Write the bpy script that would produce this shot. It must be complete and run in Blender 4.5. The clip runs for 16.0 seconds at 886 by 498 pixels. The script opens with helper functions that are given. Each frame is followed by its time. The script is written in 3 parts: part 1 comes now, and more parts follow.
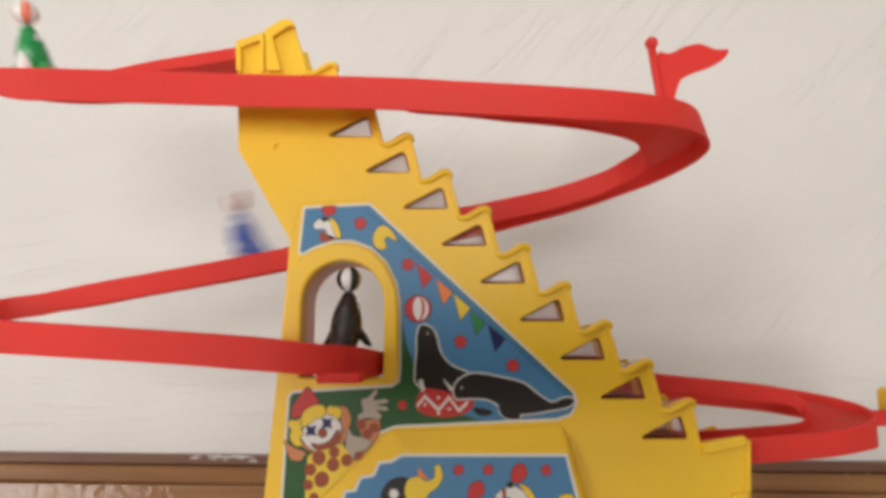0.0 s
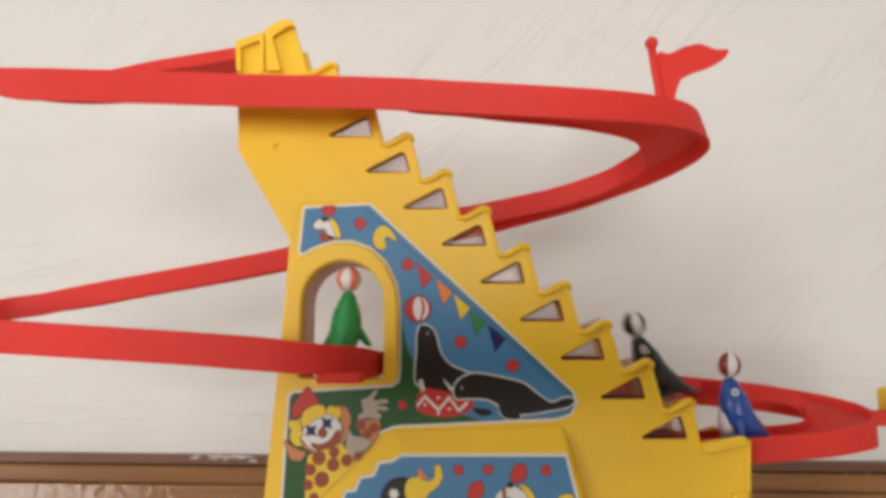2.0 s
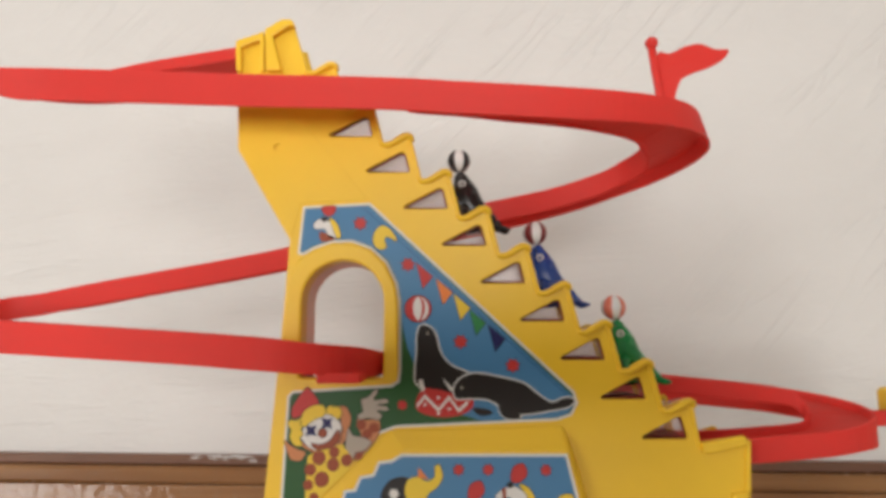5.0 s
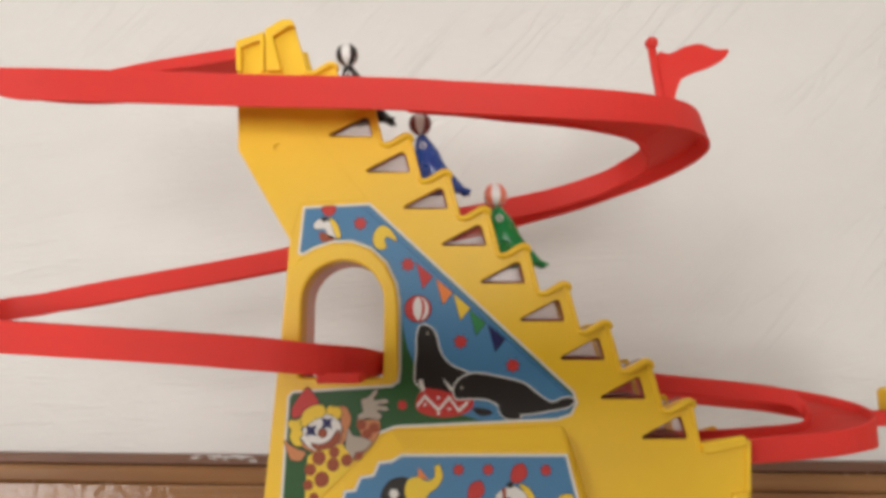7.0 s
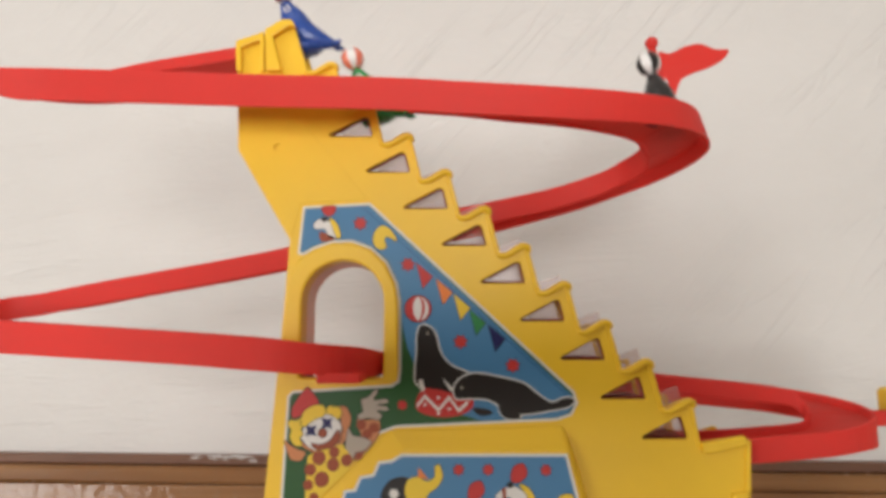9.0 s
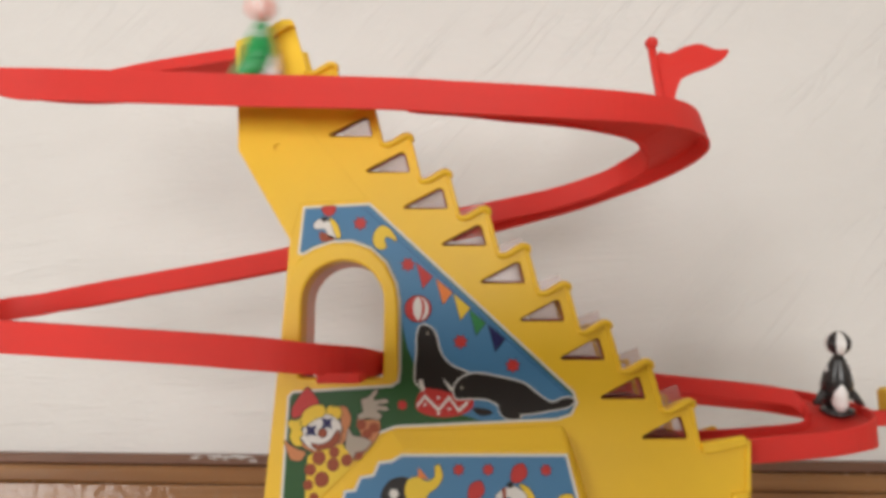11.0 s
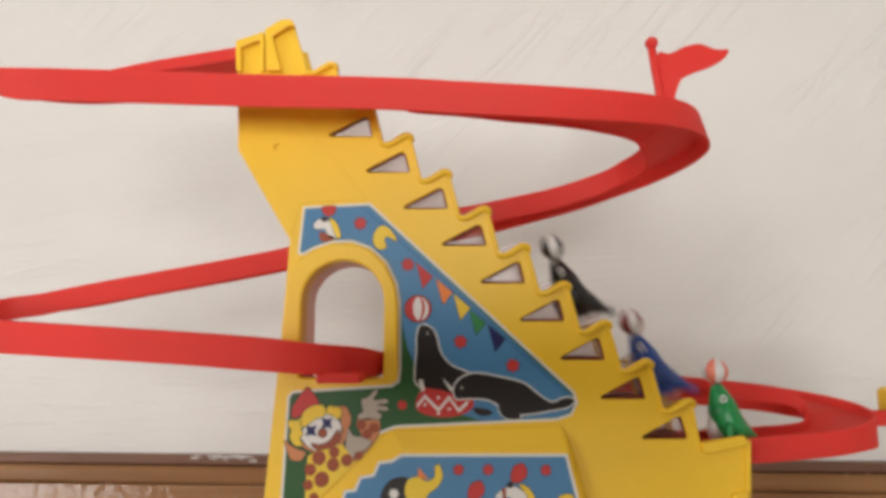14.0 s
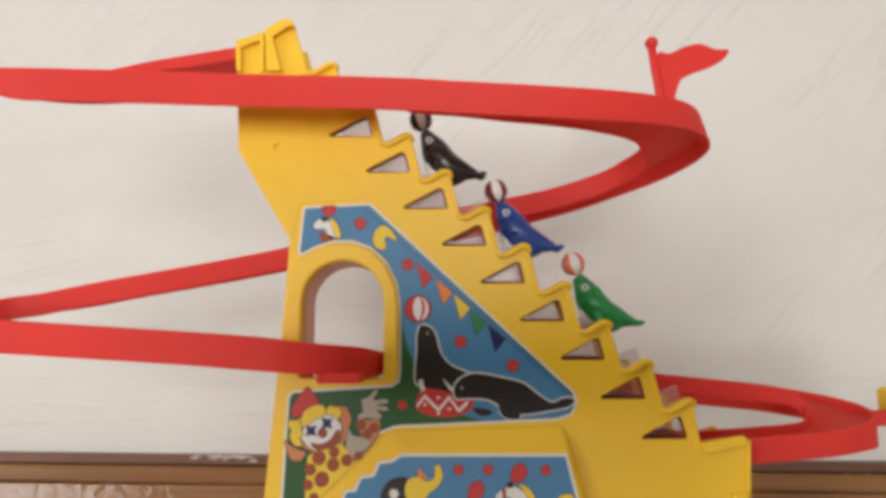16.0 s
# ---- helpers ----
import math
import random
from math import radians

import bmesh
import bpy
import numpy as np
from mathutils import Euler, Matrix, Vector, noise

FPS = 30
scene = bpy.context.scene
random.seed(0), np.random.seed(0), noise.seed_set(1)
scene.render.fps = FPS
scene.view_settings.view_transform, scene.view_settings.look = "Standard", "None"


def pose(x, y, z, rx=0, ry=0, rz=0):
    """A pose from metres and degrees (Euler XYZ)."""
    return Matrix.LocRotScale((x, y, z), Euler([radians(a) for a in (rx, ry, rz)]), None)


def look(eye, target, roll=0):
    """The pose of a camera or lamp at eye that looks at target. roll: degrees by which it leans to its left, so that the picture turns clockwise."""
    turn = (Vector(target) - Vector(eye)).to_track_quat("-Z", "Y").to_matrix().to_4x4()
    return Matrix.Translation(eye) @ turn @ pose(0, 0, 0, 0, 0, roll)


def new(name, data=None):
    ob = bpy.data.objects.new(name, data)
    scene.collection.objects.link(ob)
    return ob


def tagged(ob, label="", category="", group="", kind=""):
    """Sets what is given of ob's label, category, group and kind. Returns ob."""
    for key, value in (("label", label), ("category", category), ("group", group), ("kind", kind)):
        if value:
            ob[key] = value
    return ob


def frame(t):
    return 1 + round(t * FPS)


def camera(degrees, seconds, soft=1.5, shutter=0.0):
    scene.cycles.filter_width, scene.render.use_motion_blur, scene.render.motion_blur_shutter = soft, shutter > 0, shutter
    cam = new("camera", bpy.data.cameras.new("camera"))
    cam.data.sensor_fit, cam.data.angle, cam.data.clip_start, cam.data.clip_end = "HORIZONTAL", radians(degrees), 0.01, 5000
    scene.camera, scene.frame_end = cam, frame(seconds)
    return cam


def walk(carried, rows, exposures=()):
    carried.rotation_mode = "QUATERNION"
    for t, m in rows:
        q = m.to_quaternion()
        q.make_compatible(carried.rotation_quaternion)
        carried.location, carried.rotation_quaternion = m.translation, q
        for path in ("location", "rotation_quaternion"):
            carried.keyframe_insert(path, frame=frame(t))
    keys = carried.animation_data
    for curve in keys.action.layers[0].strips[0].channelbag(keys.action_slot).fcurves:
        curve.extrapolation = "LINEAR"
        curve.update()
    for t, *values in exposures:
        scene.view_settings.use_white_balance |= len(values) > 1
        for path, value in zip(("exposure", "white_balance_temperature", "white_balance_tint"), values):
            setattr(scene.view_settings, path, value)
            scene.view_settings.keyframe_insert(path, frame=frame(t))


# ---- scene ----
MM = 0.001
cam = camera(68.57, 16.0, soft=4.0, shutter=0.5)
CAM = pose(0.0, -0.345, 0.135, 97.5, 0, 0)
walk(cam, [(0.0, CAM), (16.0, CAM)])

# ---- light ----
world = bpy.data.worlds.new("world")
scene.world = world
world.use_nodes = True
wn = world.node_tree
sky = wn.nodes.new("ShaderNodeTexSky")
sky.sky_type = "NISHITA"
sky.sun_disc = False
sky.sun_elevation, sky.sun_rotation = radians(40), radians(200)
wn.links.new(sky.outputs[0], wn.nodes["Background"].inputs[0])
wn.nodes["Background"].inputs[1].default_value = 0.12


def area(name, eye, target, w, h, watts, color):
    data = bpy.data.lights.new(name, "AREA")
    data.shape, data.size, data.size_y, data.energy, data.color = "RECTANGLE", w, h, watts, color
    ob = new(name, data)
    ob.matrix_world = look(eye, target)
    return ob


# soft lamp added in an unseen opening to light the toy's front
area("window_fill_light", (0.0, -2.45, 0.08), (0.0, 0.2, 0.15), 0.96, 0.84, 39, (1.0, 0.985, 0.97))
area("window_fill_light", (-1.97, -1.45, 0.35), (0.0, 0.1, 0.15), 0.9, 0.8, 17, (1.0, 0.985, 0.97))
# unseen overhead lamp, added so upward faces come out brighter
area("overhead_fill_light", (-0.5, -0.75, 1.8), (-0.2, -0.1, 0.0), 1.3, 1.3, 6.5, (1.0, 0.985, 0.965))
scene.view_settings.exposure = 0.0


# ---- materials ----
def material(name, color, rough=0.5, metal=0.0, noise_scale=0.0, vary=0.0, bump=0.0, bump_scale=200.0, coat=0.0, spec=0.5):
    m = bpy.data.materials.new(name)
    m.use_nodes = True
    n, l = m.node_tree.nodes, m.node_tree.links
    b = n["Principled BSDF"]
    b.inputs["Base Color"].default_value = (*color, 1)
    b.inputs["Roughness"].default_value = rough
    b.inputs["Metallic"].default_value = metal
    b.inputs["Coat Weight"].default_value = coat
    b.inputs["Specular IOR Level"].default_value = spec
    tc = n.new("ShaderNodeTexCoord")
    if vary:
        t = n.new("ShaderNodeTexNoise")
        t.inputs["Scale"].default_value = noise_scale
        t.inputs["Detail"].default_value = 5
        l.new(tc.outputs["Object"], t.inputs["Vector"])
        r = n.new("ShaderNodeMapRange")
        r.inputs["To Min"].default_value, r.inputs["To Max"].default_value = 1 - vary, 1 + vary
        l.new(t.outputs["Fac"], r.inputs["Value"])
        x = n.new("ShaderNodeMix")
        x.data_type, x.blend_type = "RGBA", "MULTIPLY"
        x.inputs[0].default_value = 1
        x.inputs[6].default_value = (*color, 1)
        l.new(r.outputs[0], x.inputs[7])
        l.new(x.outputs[2], b.inputs["Base Color"])
        r2 = n.new("ShaderNodeMapRange")
        r2.inputs["To Min"].default_value, r2.inputs["To Max"].default_value = max(rough - 0.08, 0.05), rough + 0.08
        l.new(t.outputs["Fac"], r2.inputs["Value"])
        l.new(r2.outputs[0], b.inputs["Roughness"])
    if bump:
        t = n.new("ShaderNodeTexNoise")
        t.inputs["Scale"].default_value = bump_scale
        l.new(tc.outputs["Object"], t.inputs["Vector"])
        bp = n.new("ShaderNodeBump")
        bp.inputs["Strength"].default_value = bump
        bp.inputs["Distance"].default_value = 0.0006
        l.new(t.outputs["Fac"], bp.inputs["Height"])
        l.new(bp.outputs[0], b.inputs["Normal"])
    return m


YELLOW = material("yellow_plastic", (0.82, 0.515, 0.028), 0.4, spec=0.35, noise_scale=30, vary=0.06, bump=0.05)
RED = material("red_plastic", (0.75, 0.058, 0.047), 0.5, spec=0.22, noise_scale=25, vary=0.08, bump=0.05)
soft_red = RED.node_tree.nodes["Principled BSDF"]
soft_red.inputs["Subsurface Weight"].default_value = 0.3
soft_red.inputs["Subsurface Radius"].default_value = (0.006, 0.0015, 0.001)
soft_red.inputs["Subsurface Scale"].default_value = 1.0
# the thin red plastic lets some light through
glow_through = RED.node_tree.nodes.new("ShaderNodeBsdfTranslucent")
glow_through.inputs[0].default_value = (1.0, 0.30, 0.26, 1)
red_mix = RED.node_tree.nodes.new("ShaderNodeMixShader")
red_mix.inputs[0].default_value = 0.38
RED.node_tree.links.new(soft_red.outputs[0], red_mix.inputs[1])
RED.node_tree.links.new(glow_through.outputs[0], red_mix.inputs[2])
RED.node_tree.links.new(red_mix.outputs[0], RED.node_tree.nodes["Material Output"].inputs[0])
# sleeve colour lightened in place of light reaching into the tunnel
LIT_PEACH = material("lit_peach_plastic", (0.88, 0.66, 0.55), 0.5, spec=0.3, noise_scale=40, vary=0.06)
# red darkened to carry the shade inside the stair holes
SHADED_RED = material("shaded_red_plastic", (0.20, 0.028, 0.022), 0.45, spec=0.3, noise_scale=60, vary=0.08)
WHITE = material("white_print", (0.72, 0.70, 0.66), 0.4, noise_scale=60, vary=0.05, spec=0.22)
BLUE_PRINT = material("blue_print", (0.07, 0.205, 0.375), 0.34, noise_scale=40, vary=0.07, spec=0.2)
GREEN_PRINT = material("green_print", (0.03, 0.095, 0.03), 0.38, noise_scale=40, vary=0.08, spec=0.2)
BLACK_PRINT = material("black_print", (0.022, 0.018, 0.016), 0.38, noise_scale=40, vary=0.1, spec=0.2)
RED_PRINT = material("red_print", (0.50, 0.045, 0.04), 0.4, noise_scale=60, vary=0.08, spec=0.2)
YELLOW_PRINT = material("yellow_print", (0.78, 0.55, 0.05), 0.4, noise_scale=60, vary=0.06, spec=0.2)
ORANGE_PRINT = material("orange_print", (0.75, 0.22, 0.05), 0.4, noise_scale=60, vary=0.06, spec=0.2)
SKIN_PRINT = material("peach_print", (0.55, 0.22, 0.09), 0.4, noise_scale=60, vary=0.06, spec=0.2)
DEEP_BLUE_PRINT = material("deep_blue_print", (0.03, 0.10, 0.22), 0.4, noise_scale=60, vary=0.06, spec=0.2)
NAVY_PRINT = material("navy_print", (0.02, 0.02, 0.09), 0.4, noise_scale=60, vary=0.06, spec=0.2)
LEAF_PRINT = material("bright_green_print", (0.04, 0.22, 0.07), 0.4, noise_scale=60, vary=0.06, spec=0.2)
GREY_PRINT = material("grey_print", (0.42, 0.36, 0.29), 0.4, noise_scale=60, vary=0.06, spec=0.2)
BROWN_PRINT = material("brown_print", (0.30, 0.07, 0.03), 0.4, noise_scale=60, vary=0.06, spec=0.2)
BLACK = material("black_plastic", (0.02, 0.018, 0.018), 0.28, noise_scale=80, vary=0.1)
BLUE = material("blue_plastic", (0.025, 0.075, 0.33), 0.28, noise_scale=80, vary=0.08)
GREEN = material("green_plastic", (0.015, 0.27, 0.07), 0.28, noise_scale=80, vary=0.08)
WHITE_PLASTIC = material("white_plastic", (0.75, 0.74, 0.72), 0.3, noise_scale=80, vary=0.04)
BALL_RED = material("dark_red_plastic", (0.22, 0.03, 0.03), 0.28, noise_scale=80, vary=0.06)
BALL_PINK = material("salmon_plastic", (0.80, 0.22, 0.14), 0.28, noise_scale=80, vary=0.06)


def clear_material():
    m = bpy.data.materials.new("clear_plastic")
    m.use_nodes = True
    n, l = m.node_tree.nodes, m.node_tree.links
    b = n["Principled BSDF"]
    b.inputs["Base Color"].default_value = (0.85, 0.72, 0.72, 1)
    b.inputs["Roughness"].default_value = 0.15
    t = n.new("ShaderNodeBsdfTransparent")
    t.inputs[0].default_value = (0.97, 0.94, 0.94, 1)
    x = n.new("ShaderNodeMixShader")
    x.inputs[0].default_value = 0.2
    l.new(t.outputs[0], x.inputs[1])
    l.new(b.outputs[0], x.inputs[2])
    l.new(x.outputs[0], n["Material Output"].inputs[0])
    return m


CLEAR = clear_material()


def plaster_material():
    m = bpy.data.materials.new("trowelled_plaster")
    m.use_nodes = True
    n, l = m.node_tree.nodes, m.node_tree.links
    b = n["Principled BSDF"]
    b.inputs["Roughness"].default_value = 0.72
    tc = n.new("ShaderNodeTexCoord")

    def noise_at(scale, stretch, turn, detail, warp=0.0):
        rot = n.new("ShaderNodeMapping")
        rot.inputs["Rotation"].default_value = (0, radians(turn), 0)
        l.new(tc.outputs["Object"], rot.inputs["Vector"])
        mp = n.new("ShaderNodeMapping")
        mp.inputs["Scale"].default_value = stretch
        l.new(rot.outputs[0], mp.inputs["Vector"])
        t = n.new("ShaderNodeTexNoise")
        t.inputs["Scale"].default_value = scale
        t.inputs["Detail"].default_value = detail
        t.inputs["Distortion"].default_value = warp
        l.new(mp.outputs[0], t.inputs["Vector"])
        return t.outputs["Fac"]

    def add(a, wa, c, wc):
        x = n.new("ShaderNodeMath")
        x.operation = "MULTIPLY"
        l.new(a, x.inputs[0])
        x.inputs[1].default_value = wa
        y = n.new("ShaderNodeMath")
        y.operation = "MULTIPLY_ADD"
        l.new(c, y.inputs[0])
        y.inputs[1].default_value = wc
        l.new(x.outputs[0], y.inputs[2])
        return y.outputs[0]

    def ridges(a):
        r = n.new("ShaderNodeMapRange")
        r.interpolation_type = "SMOOTHSTEP"
        r.inputs["From Min"].default_value, r.inputs["From Max"].default_value = 0.5, 0.78
        l.new(a, r.inputs["Value"])
        return r.outputs[0]

    def lines(a, width):
        d = n.new("ShaderNodeMath")
        d.operation = "SUBTRACT"
        l.new(a, d.inputs[0])
        d.inputs[1].default_value = 0.5
        e = n.new("ShaderNodeMath")
        e.operation = "ABSOLUTE"
        l.new(d.outputs[0], e.inputs[0])
        r = n.new("ShaderNodeMapRange")
        r.interpolation_type = "SMOOTHSTEP"
        r.inputs["From Min"].default_value, r.inputs["From Max"].default_value = width, 0.0
        l.new(e.outputs[0], r.inputs["Value"])
        return r.outputs[0]

    def masked(a, mask, lo, hi):
        r = n.new("ShaderNodeMapRange")
        r.inputs["From Min"].default_value, r.inputs["From Max"].default_value = lo, hi
        l.new(mask, r.inputs["Value"])
        x = n.new("ShaderNodeMath")
        x.operation = "MULTIPLY"
        l.new(a, x.inputs[0])
        l.new(r.outputs[0], x.inputs[1])
        return x.outputs[0]

    sep = n.new("ShaderNodeSeparateXYZ")
    l.new(tc.outputs["Object"], sep.inputs[0])
    patch = add(add(sep.outputs[0], 0.35, sep.outputs[2], 1.2), 1.0, noise_at(5, (1, 1, 1), 20, 3), 0.5)
    flat = masked(ridges(noise_at(12, (1, 1, 7), 5, 6, 0.8)), patch, 0.60, 0.40)
    strokes = masked(lines(noise_at(5, (1, 1, 9), 46, 2, 0.5), 0.035), noise_at(7, (1, 1, 1), 15, 2), 0.42, 0.58)
    swipe = masked(strokes, patch, 0.42, 0.62)
    fine = noise_at(70, (1, 1, 2.2), 8, 6)
    big = noise_at(2.6, (1, 1, 1), 0, 3)
    lump = noise_at(16, (1, 1, 1.6), 10, 3)
    h = add(add(add(flat, 0.45, swipe, 0.27), 1.0, fine, 0.26), 1.0, lump, 0.75)
    bp = n.new("ShaderNodeBump")
    bp.inputs["Strength"].default_value = 0.6
    bp.inputs["Distance"].default_value = 0.004
    l.new(h, bp.inputs["Height"])
    l.new(bp.outputs[0], b.inputs["Normal"])
    r = n.new("ShaderNodeValToRGB")
    r.color_ramp.elements[0].position, r.color_ramp.elements[0].color = 0.3, (0.635, 0.614, 0.588, 1)
    r.color_ramp.elements[1].position, r.color_ramp.elements[1].color = 0.7, (0.698, 0.68, 0.656, 1)
    l.new(add(big, 0.7, lump, 0.3), r.inputs[0])
    l.new(r.outputs[0], b.inputs["Base Color"])
    return m


PLASTER = plaster_material()


def wood_material(name, dark, light, rough, scale=9.0, relief=0.25):
    m = bpy.data.materials.new(name)
    m.use_nodes = True
    n, l = m.node_tree.nodes, m.node_tree.links
    b = n["Principled BSDF"]
    tc = n.new("ShaderNodeTexCoord")
    mp = n.new("ShaderNodeMapping")
    mp.inputs["Scale"].default_value = (1, 14, 14)
    l.new(tc.outputs["Object"], mp.inputs["Vector"])
    t = n.new("ShaderNodeTexNoise")
    t.inputs["Scale"].default_value, t.inputs["Detail"].default_value, t.inputs["Distortion"].default_value = scale, 6, 0.7
    l.new(mp.outputs[0], t.inputs["Vector"])
    r = n.new("ShaderNodeValToRGB")
    r.color_ramp.elements[0].position, r.color_ramp.elements[0].color = 0.32, (*dark, 1)
    r.color_ramp.elements[1].position, r.color_ramp.elements[1].color = 0.7, (*light, 1)
    l.new(t.outputs["Fac"], r.inputs[0])
    l.new(r.outputs[0], b.inputs["Base Color"])
    s = n.new("ShaderNodeTexNoise")
    s.inputs["Scale"].default_value, s.inputs["Detail"].default_value = 130, 3
    l.new(tc.outputs["Object"], s.inputs["Vector"])
    q = n.new("ShaderNodeMapRange")
    q.inputs["To Min"].default_value, q.inputs["To Max"].default_value = rough - 0.08, rough + 0.12
    l.new(s.outputs["Fac"], q.inputs["Value"])
    l.new(q.outputs[0], b.inputs["Roughness"])
    bp = n.new("ShaderNodeBump")
    bp.inputs["Strength"].default_value, bp.inputs["Distance"].default_value = relief, 0.001
    l.new(s.outputs["Fac"], bp.inputs["Height"])
    l.new(bp.outputs[0], b.inputs["Normal"])
    return m


WOOD = wood_material("varnished_wood", (0.20, 0.09, 0.035), (0.30, 0.15, 0.06), 0.22, 4.0)
VARNISH = wood_material("thick_varnish", (0.22, 0.10, 0.04), (0.33, 0.17, 0.07), 0.16, 4.0, relief=0.8)
WOOD_DARK = wood_material("dark_varnished_wood", (0.125, 0.055, 0.03), (0.18, 0.08, 0.042), 0.4, 4.0)
ROOM_PAINT = material("room_paint", (0.66, 0.62, 0.57), 0.7, noise_scale=4, vary=0.04, bump=0.2, bump_scale=80)
# unseen table top, toned pale to bounce light up under the track
TABLE_WOOD = wood_material("bounce_table_wood", (0.46, 0.40, 0.33), (0.58, 0.52, 0.45), 0.4, 4.0)
FLOOR_WOOD = wood_material("floor_wood", (0.16, 0.09, 0.045), (0.3, 0.18, 0.1), 0.4, 3.0)


# ---- mesh helpers (lengths in millimetres) ----
def part(name, bm, mat, parent=None, label="", bevel=0.0, smooth=False):
    me = bpy.data.meshes.new(name)
    bmesh.ops.recalc_face_normals(bm, faces=bm.faces[:])
    bm.to_mesh(me)
    bm.free()
    me.transform(Matrix.Scale(MM, 4))
    me.materials.append(mat)
    if smooth:
        for p in me.polygons:
            p.use_smooth = True
    ob = new(name, me)
    if parent:
        ob.parent = parent
    if bevel:
        b = ob.modifiers.new("bevel", "BEVEL")
        b.width, b.segments, b.limit_method, b.angle_limit = bevel * MM, 2, "ANGLE", radians(35)
    return tagged(ob, label=label) if label else ob


def plate_bm(outer, holes=(), y0=0.0, y1=3.0, bm=None):
    """An upright plate with holes: its outline in x, z, its depth from y0 to y1."""
    out = bm or bmesh.new()
    b = bmesh.new()
    for loop in (outer, *holes):
        vs = [b.verts.new((x, y0, z)) for x, z in loop]
        for i, v in enumerate(vs):
            b.edges.new((v, vs[(i + 1) % len(vs)]))
    bmesh.ops.triangle_fill(b, use_beauty=True, use_dissolve=False, edges=b.edges[:])
    ext = bmesh.ops.extrude_face_region(b, geom=b.faces[:])
    for v in ext["geom"]:
        if isinstance(v, bmesh.types.BMVert):
            v.co.y = y1
    me = bpy.data.meshes.new("tmp")
    b.to_mesh(me)
    b.free()
    out.from_mesh(me)
    bpy.data.meshes.remove(me)
    return out


def box_bm(x0, x1, y0, y1, z0, z1, bm=None):
    return plate_bm([(x0, z0), (x1, z0), (x1, z1), (x0, z1)], (), y0, y1, bm)


def inset(loop, d):
    """The outline drawn in by d."""
    n, out = len(loop), []
    turn = sum(loop[i][0] * loop[(i + 1) % n][1] - loop[(i + 1) % n][0] * loop[i][1] for i in range(n))
    s = 1 if turn > 0 else -1
    for i in range(n):
        a, b, c = (Vector(loop[(i + k) % n]) for k in (-1, 0, 1))
        e, f = (b - a).normalized(), (c - b).normalized()
        m = Vector((-e.y - f.y, e.x + f.x))
        m = m.normalized() if m.length > 1e-6 else Vector((-e.y, e.x))
        k = max(m.dot(Vector((-e.y, e.x))), 0.45)
        out.append(tuple(b + m * (s * d / k)))
    return out


def ellipse(cx, cz, rx, rz, n=20, turn=0.0):
    c, s = math.cos(radians(turn)), math.sin(radians(turn))
    pts = [(rx * math.cos(2 * math.pi * i / n), rz * math.sin(2 * math.pi * i / n)) for i in range(n)]
    return [(cx + x * c - z * s, cz + x * s + z * c) for x, z in pts]


def star(cx, cz, r, n=7, inner=0.62):
    return [(cx + (r if i % 2 else r * inner) * math.sin(math.pi * i / n), cz + (r if i % 2 else r * inner) * math.cos(math.pi * i / n)) for i in range(2 * n)]


def smooth_loop(pts, k=4):
    """A closed outline rounded through its points."""
    n, out = len(pts), []
    for i in range(n):
        p = [Vector(pts[(i + j) % n]) for j in (-1, 0, 1, 2)]
        for s in range(k):
            t = s / k
            out.append(tuple(0.5 * ((2 * p[1]) + (p[2] - p[0]) * t + (2 * p[0] - 5 * p[1] + 4 * p[2] - p[3]) * t * t + (3 * p[1] - p[0] - 3 * p[2] + p[3]) * t ** 3)))
    return out


def loft_bm(stations, n=16, bm=None, across=1.0):
    """A round body along stations (x, y, z, radius) in the y = const plane; across: its width to its height."""
    bm = bm or bmesh.new()
    rings = []
    for i, (x, y, z, r) in enumerate(stations):
        a = Vector(stations[max(i - 1, 0)][:3])
        c = Vector(stations[min(i + 1, len(stations) - 1)][:3])
        d = (c - a).normalized()
        side = Vector((0, 1, 0)) if abs(d.y) < 0.9 else Vector((1, 0, 0))
        side = (side - d * side.dot(d)).normalized()
        up = d.cross(side)
        rings.append([bm.verts.new(Vector((x, y, z)) + side * (r * across * math.cos(2 * math.pi * j / n)) + up * (r * math.sin(2 * math.pi * j / n))) for j in range(n)])
    for a, b in zip(rings, rings[1:]):
        for j in range(n):
            bm.faces.new((a[j], a[(j + 1) % n], b[(j + 1) % n], b[j]))
    bm.faces.new(rings[0])
    bm.faces.new(rings[-1][::-1])
    return bm


# ---- the room ----
def wall_piece(name, x0, x1, y0, y1, z0, z1, mat, label):
    ob = part(name, box_bm(x0, x1, y0, y1, z0, z1), mat)
    return tagged(ob, label, "room", kind="structure")


back = wall_piece("wall_north", -2400, 2000, 0, 120, -750, 1850, PLASTER, "off-white wall of hand-trowelled uneven plaster")
back.matrix_world = pose(0, 0.262, 0, 0, 0, -3.4)
swap = Matrix(((0, 1, 0, 0), (1, 0, 0, 0), (0, 0, 1, 0), (0, 0, 0, 1)))
bm = plate_bm([(-2480, -750), (480, -750), (480, 1850), (-2480, 1850)], [[(-1950, -130), (-950, -130), (-950, 830), (-1950, 830)]], -2120, -2000)
bm.transform(swap)
tagged(part("wall_west", bm, ROOM_PAINT), "plain off-white painted side wall with a window opening", "room", kind="structure")
wall_piece("wall_east", 1900, 2020, -2600, 380, -750, 1850, ROOM_PAINT, "plain off-white painted side wall")
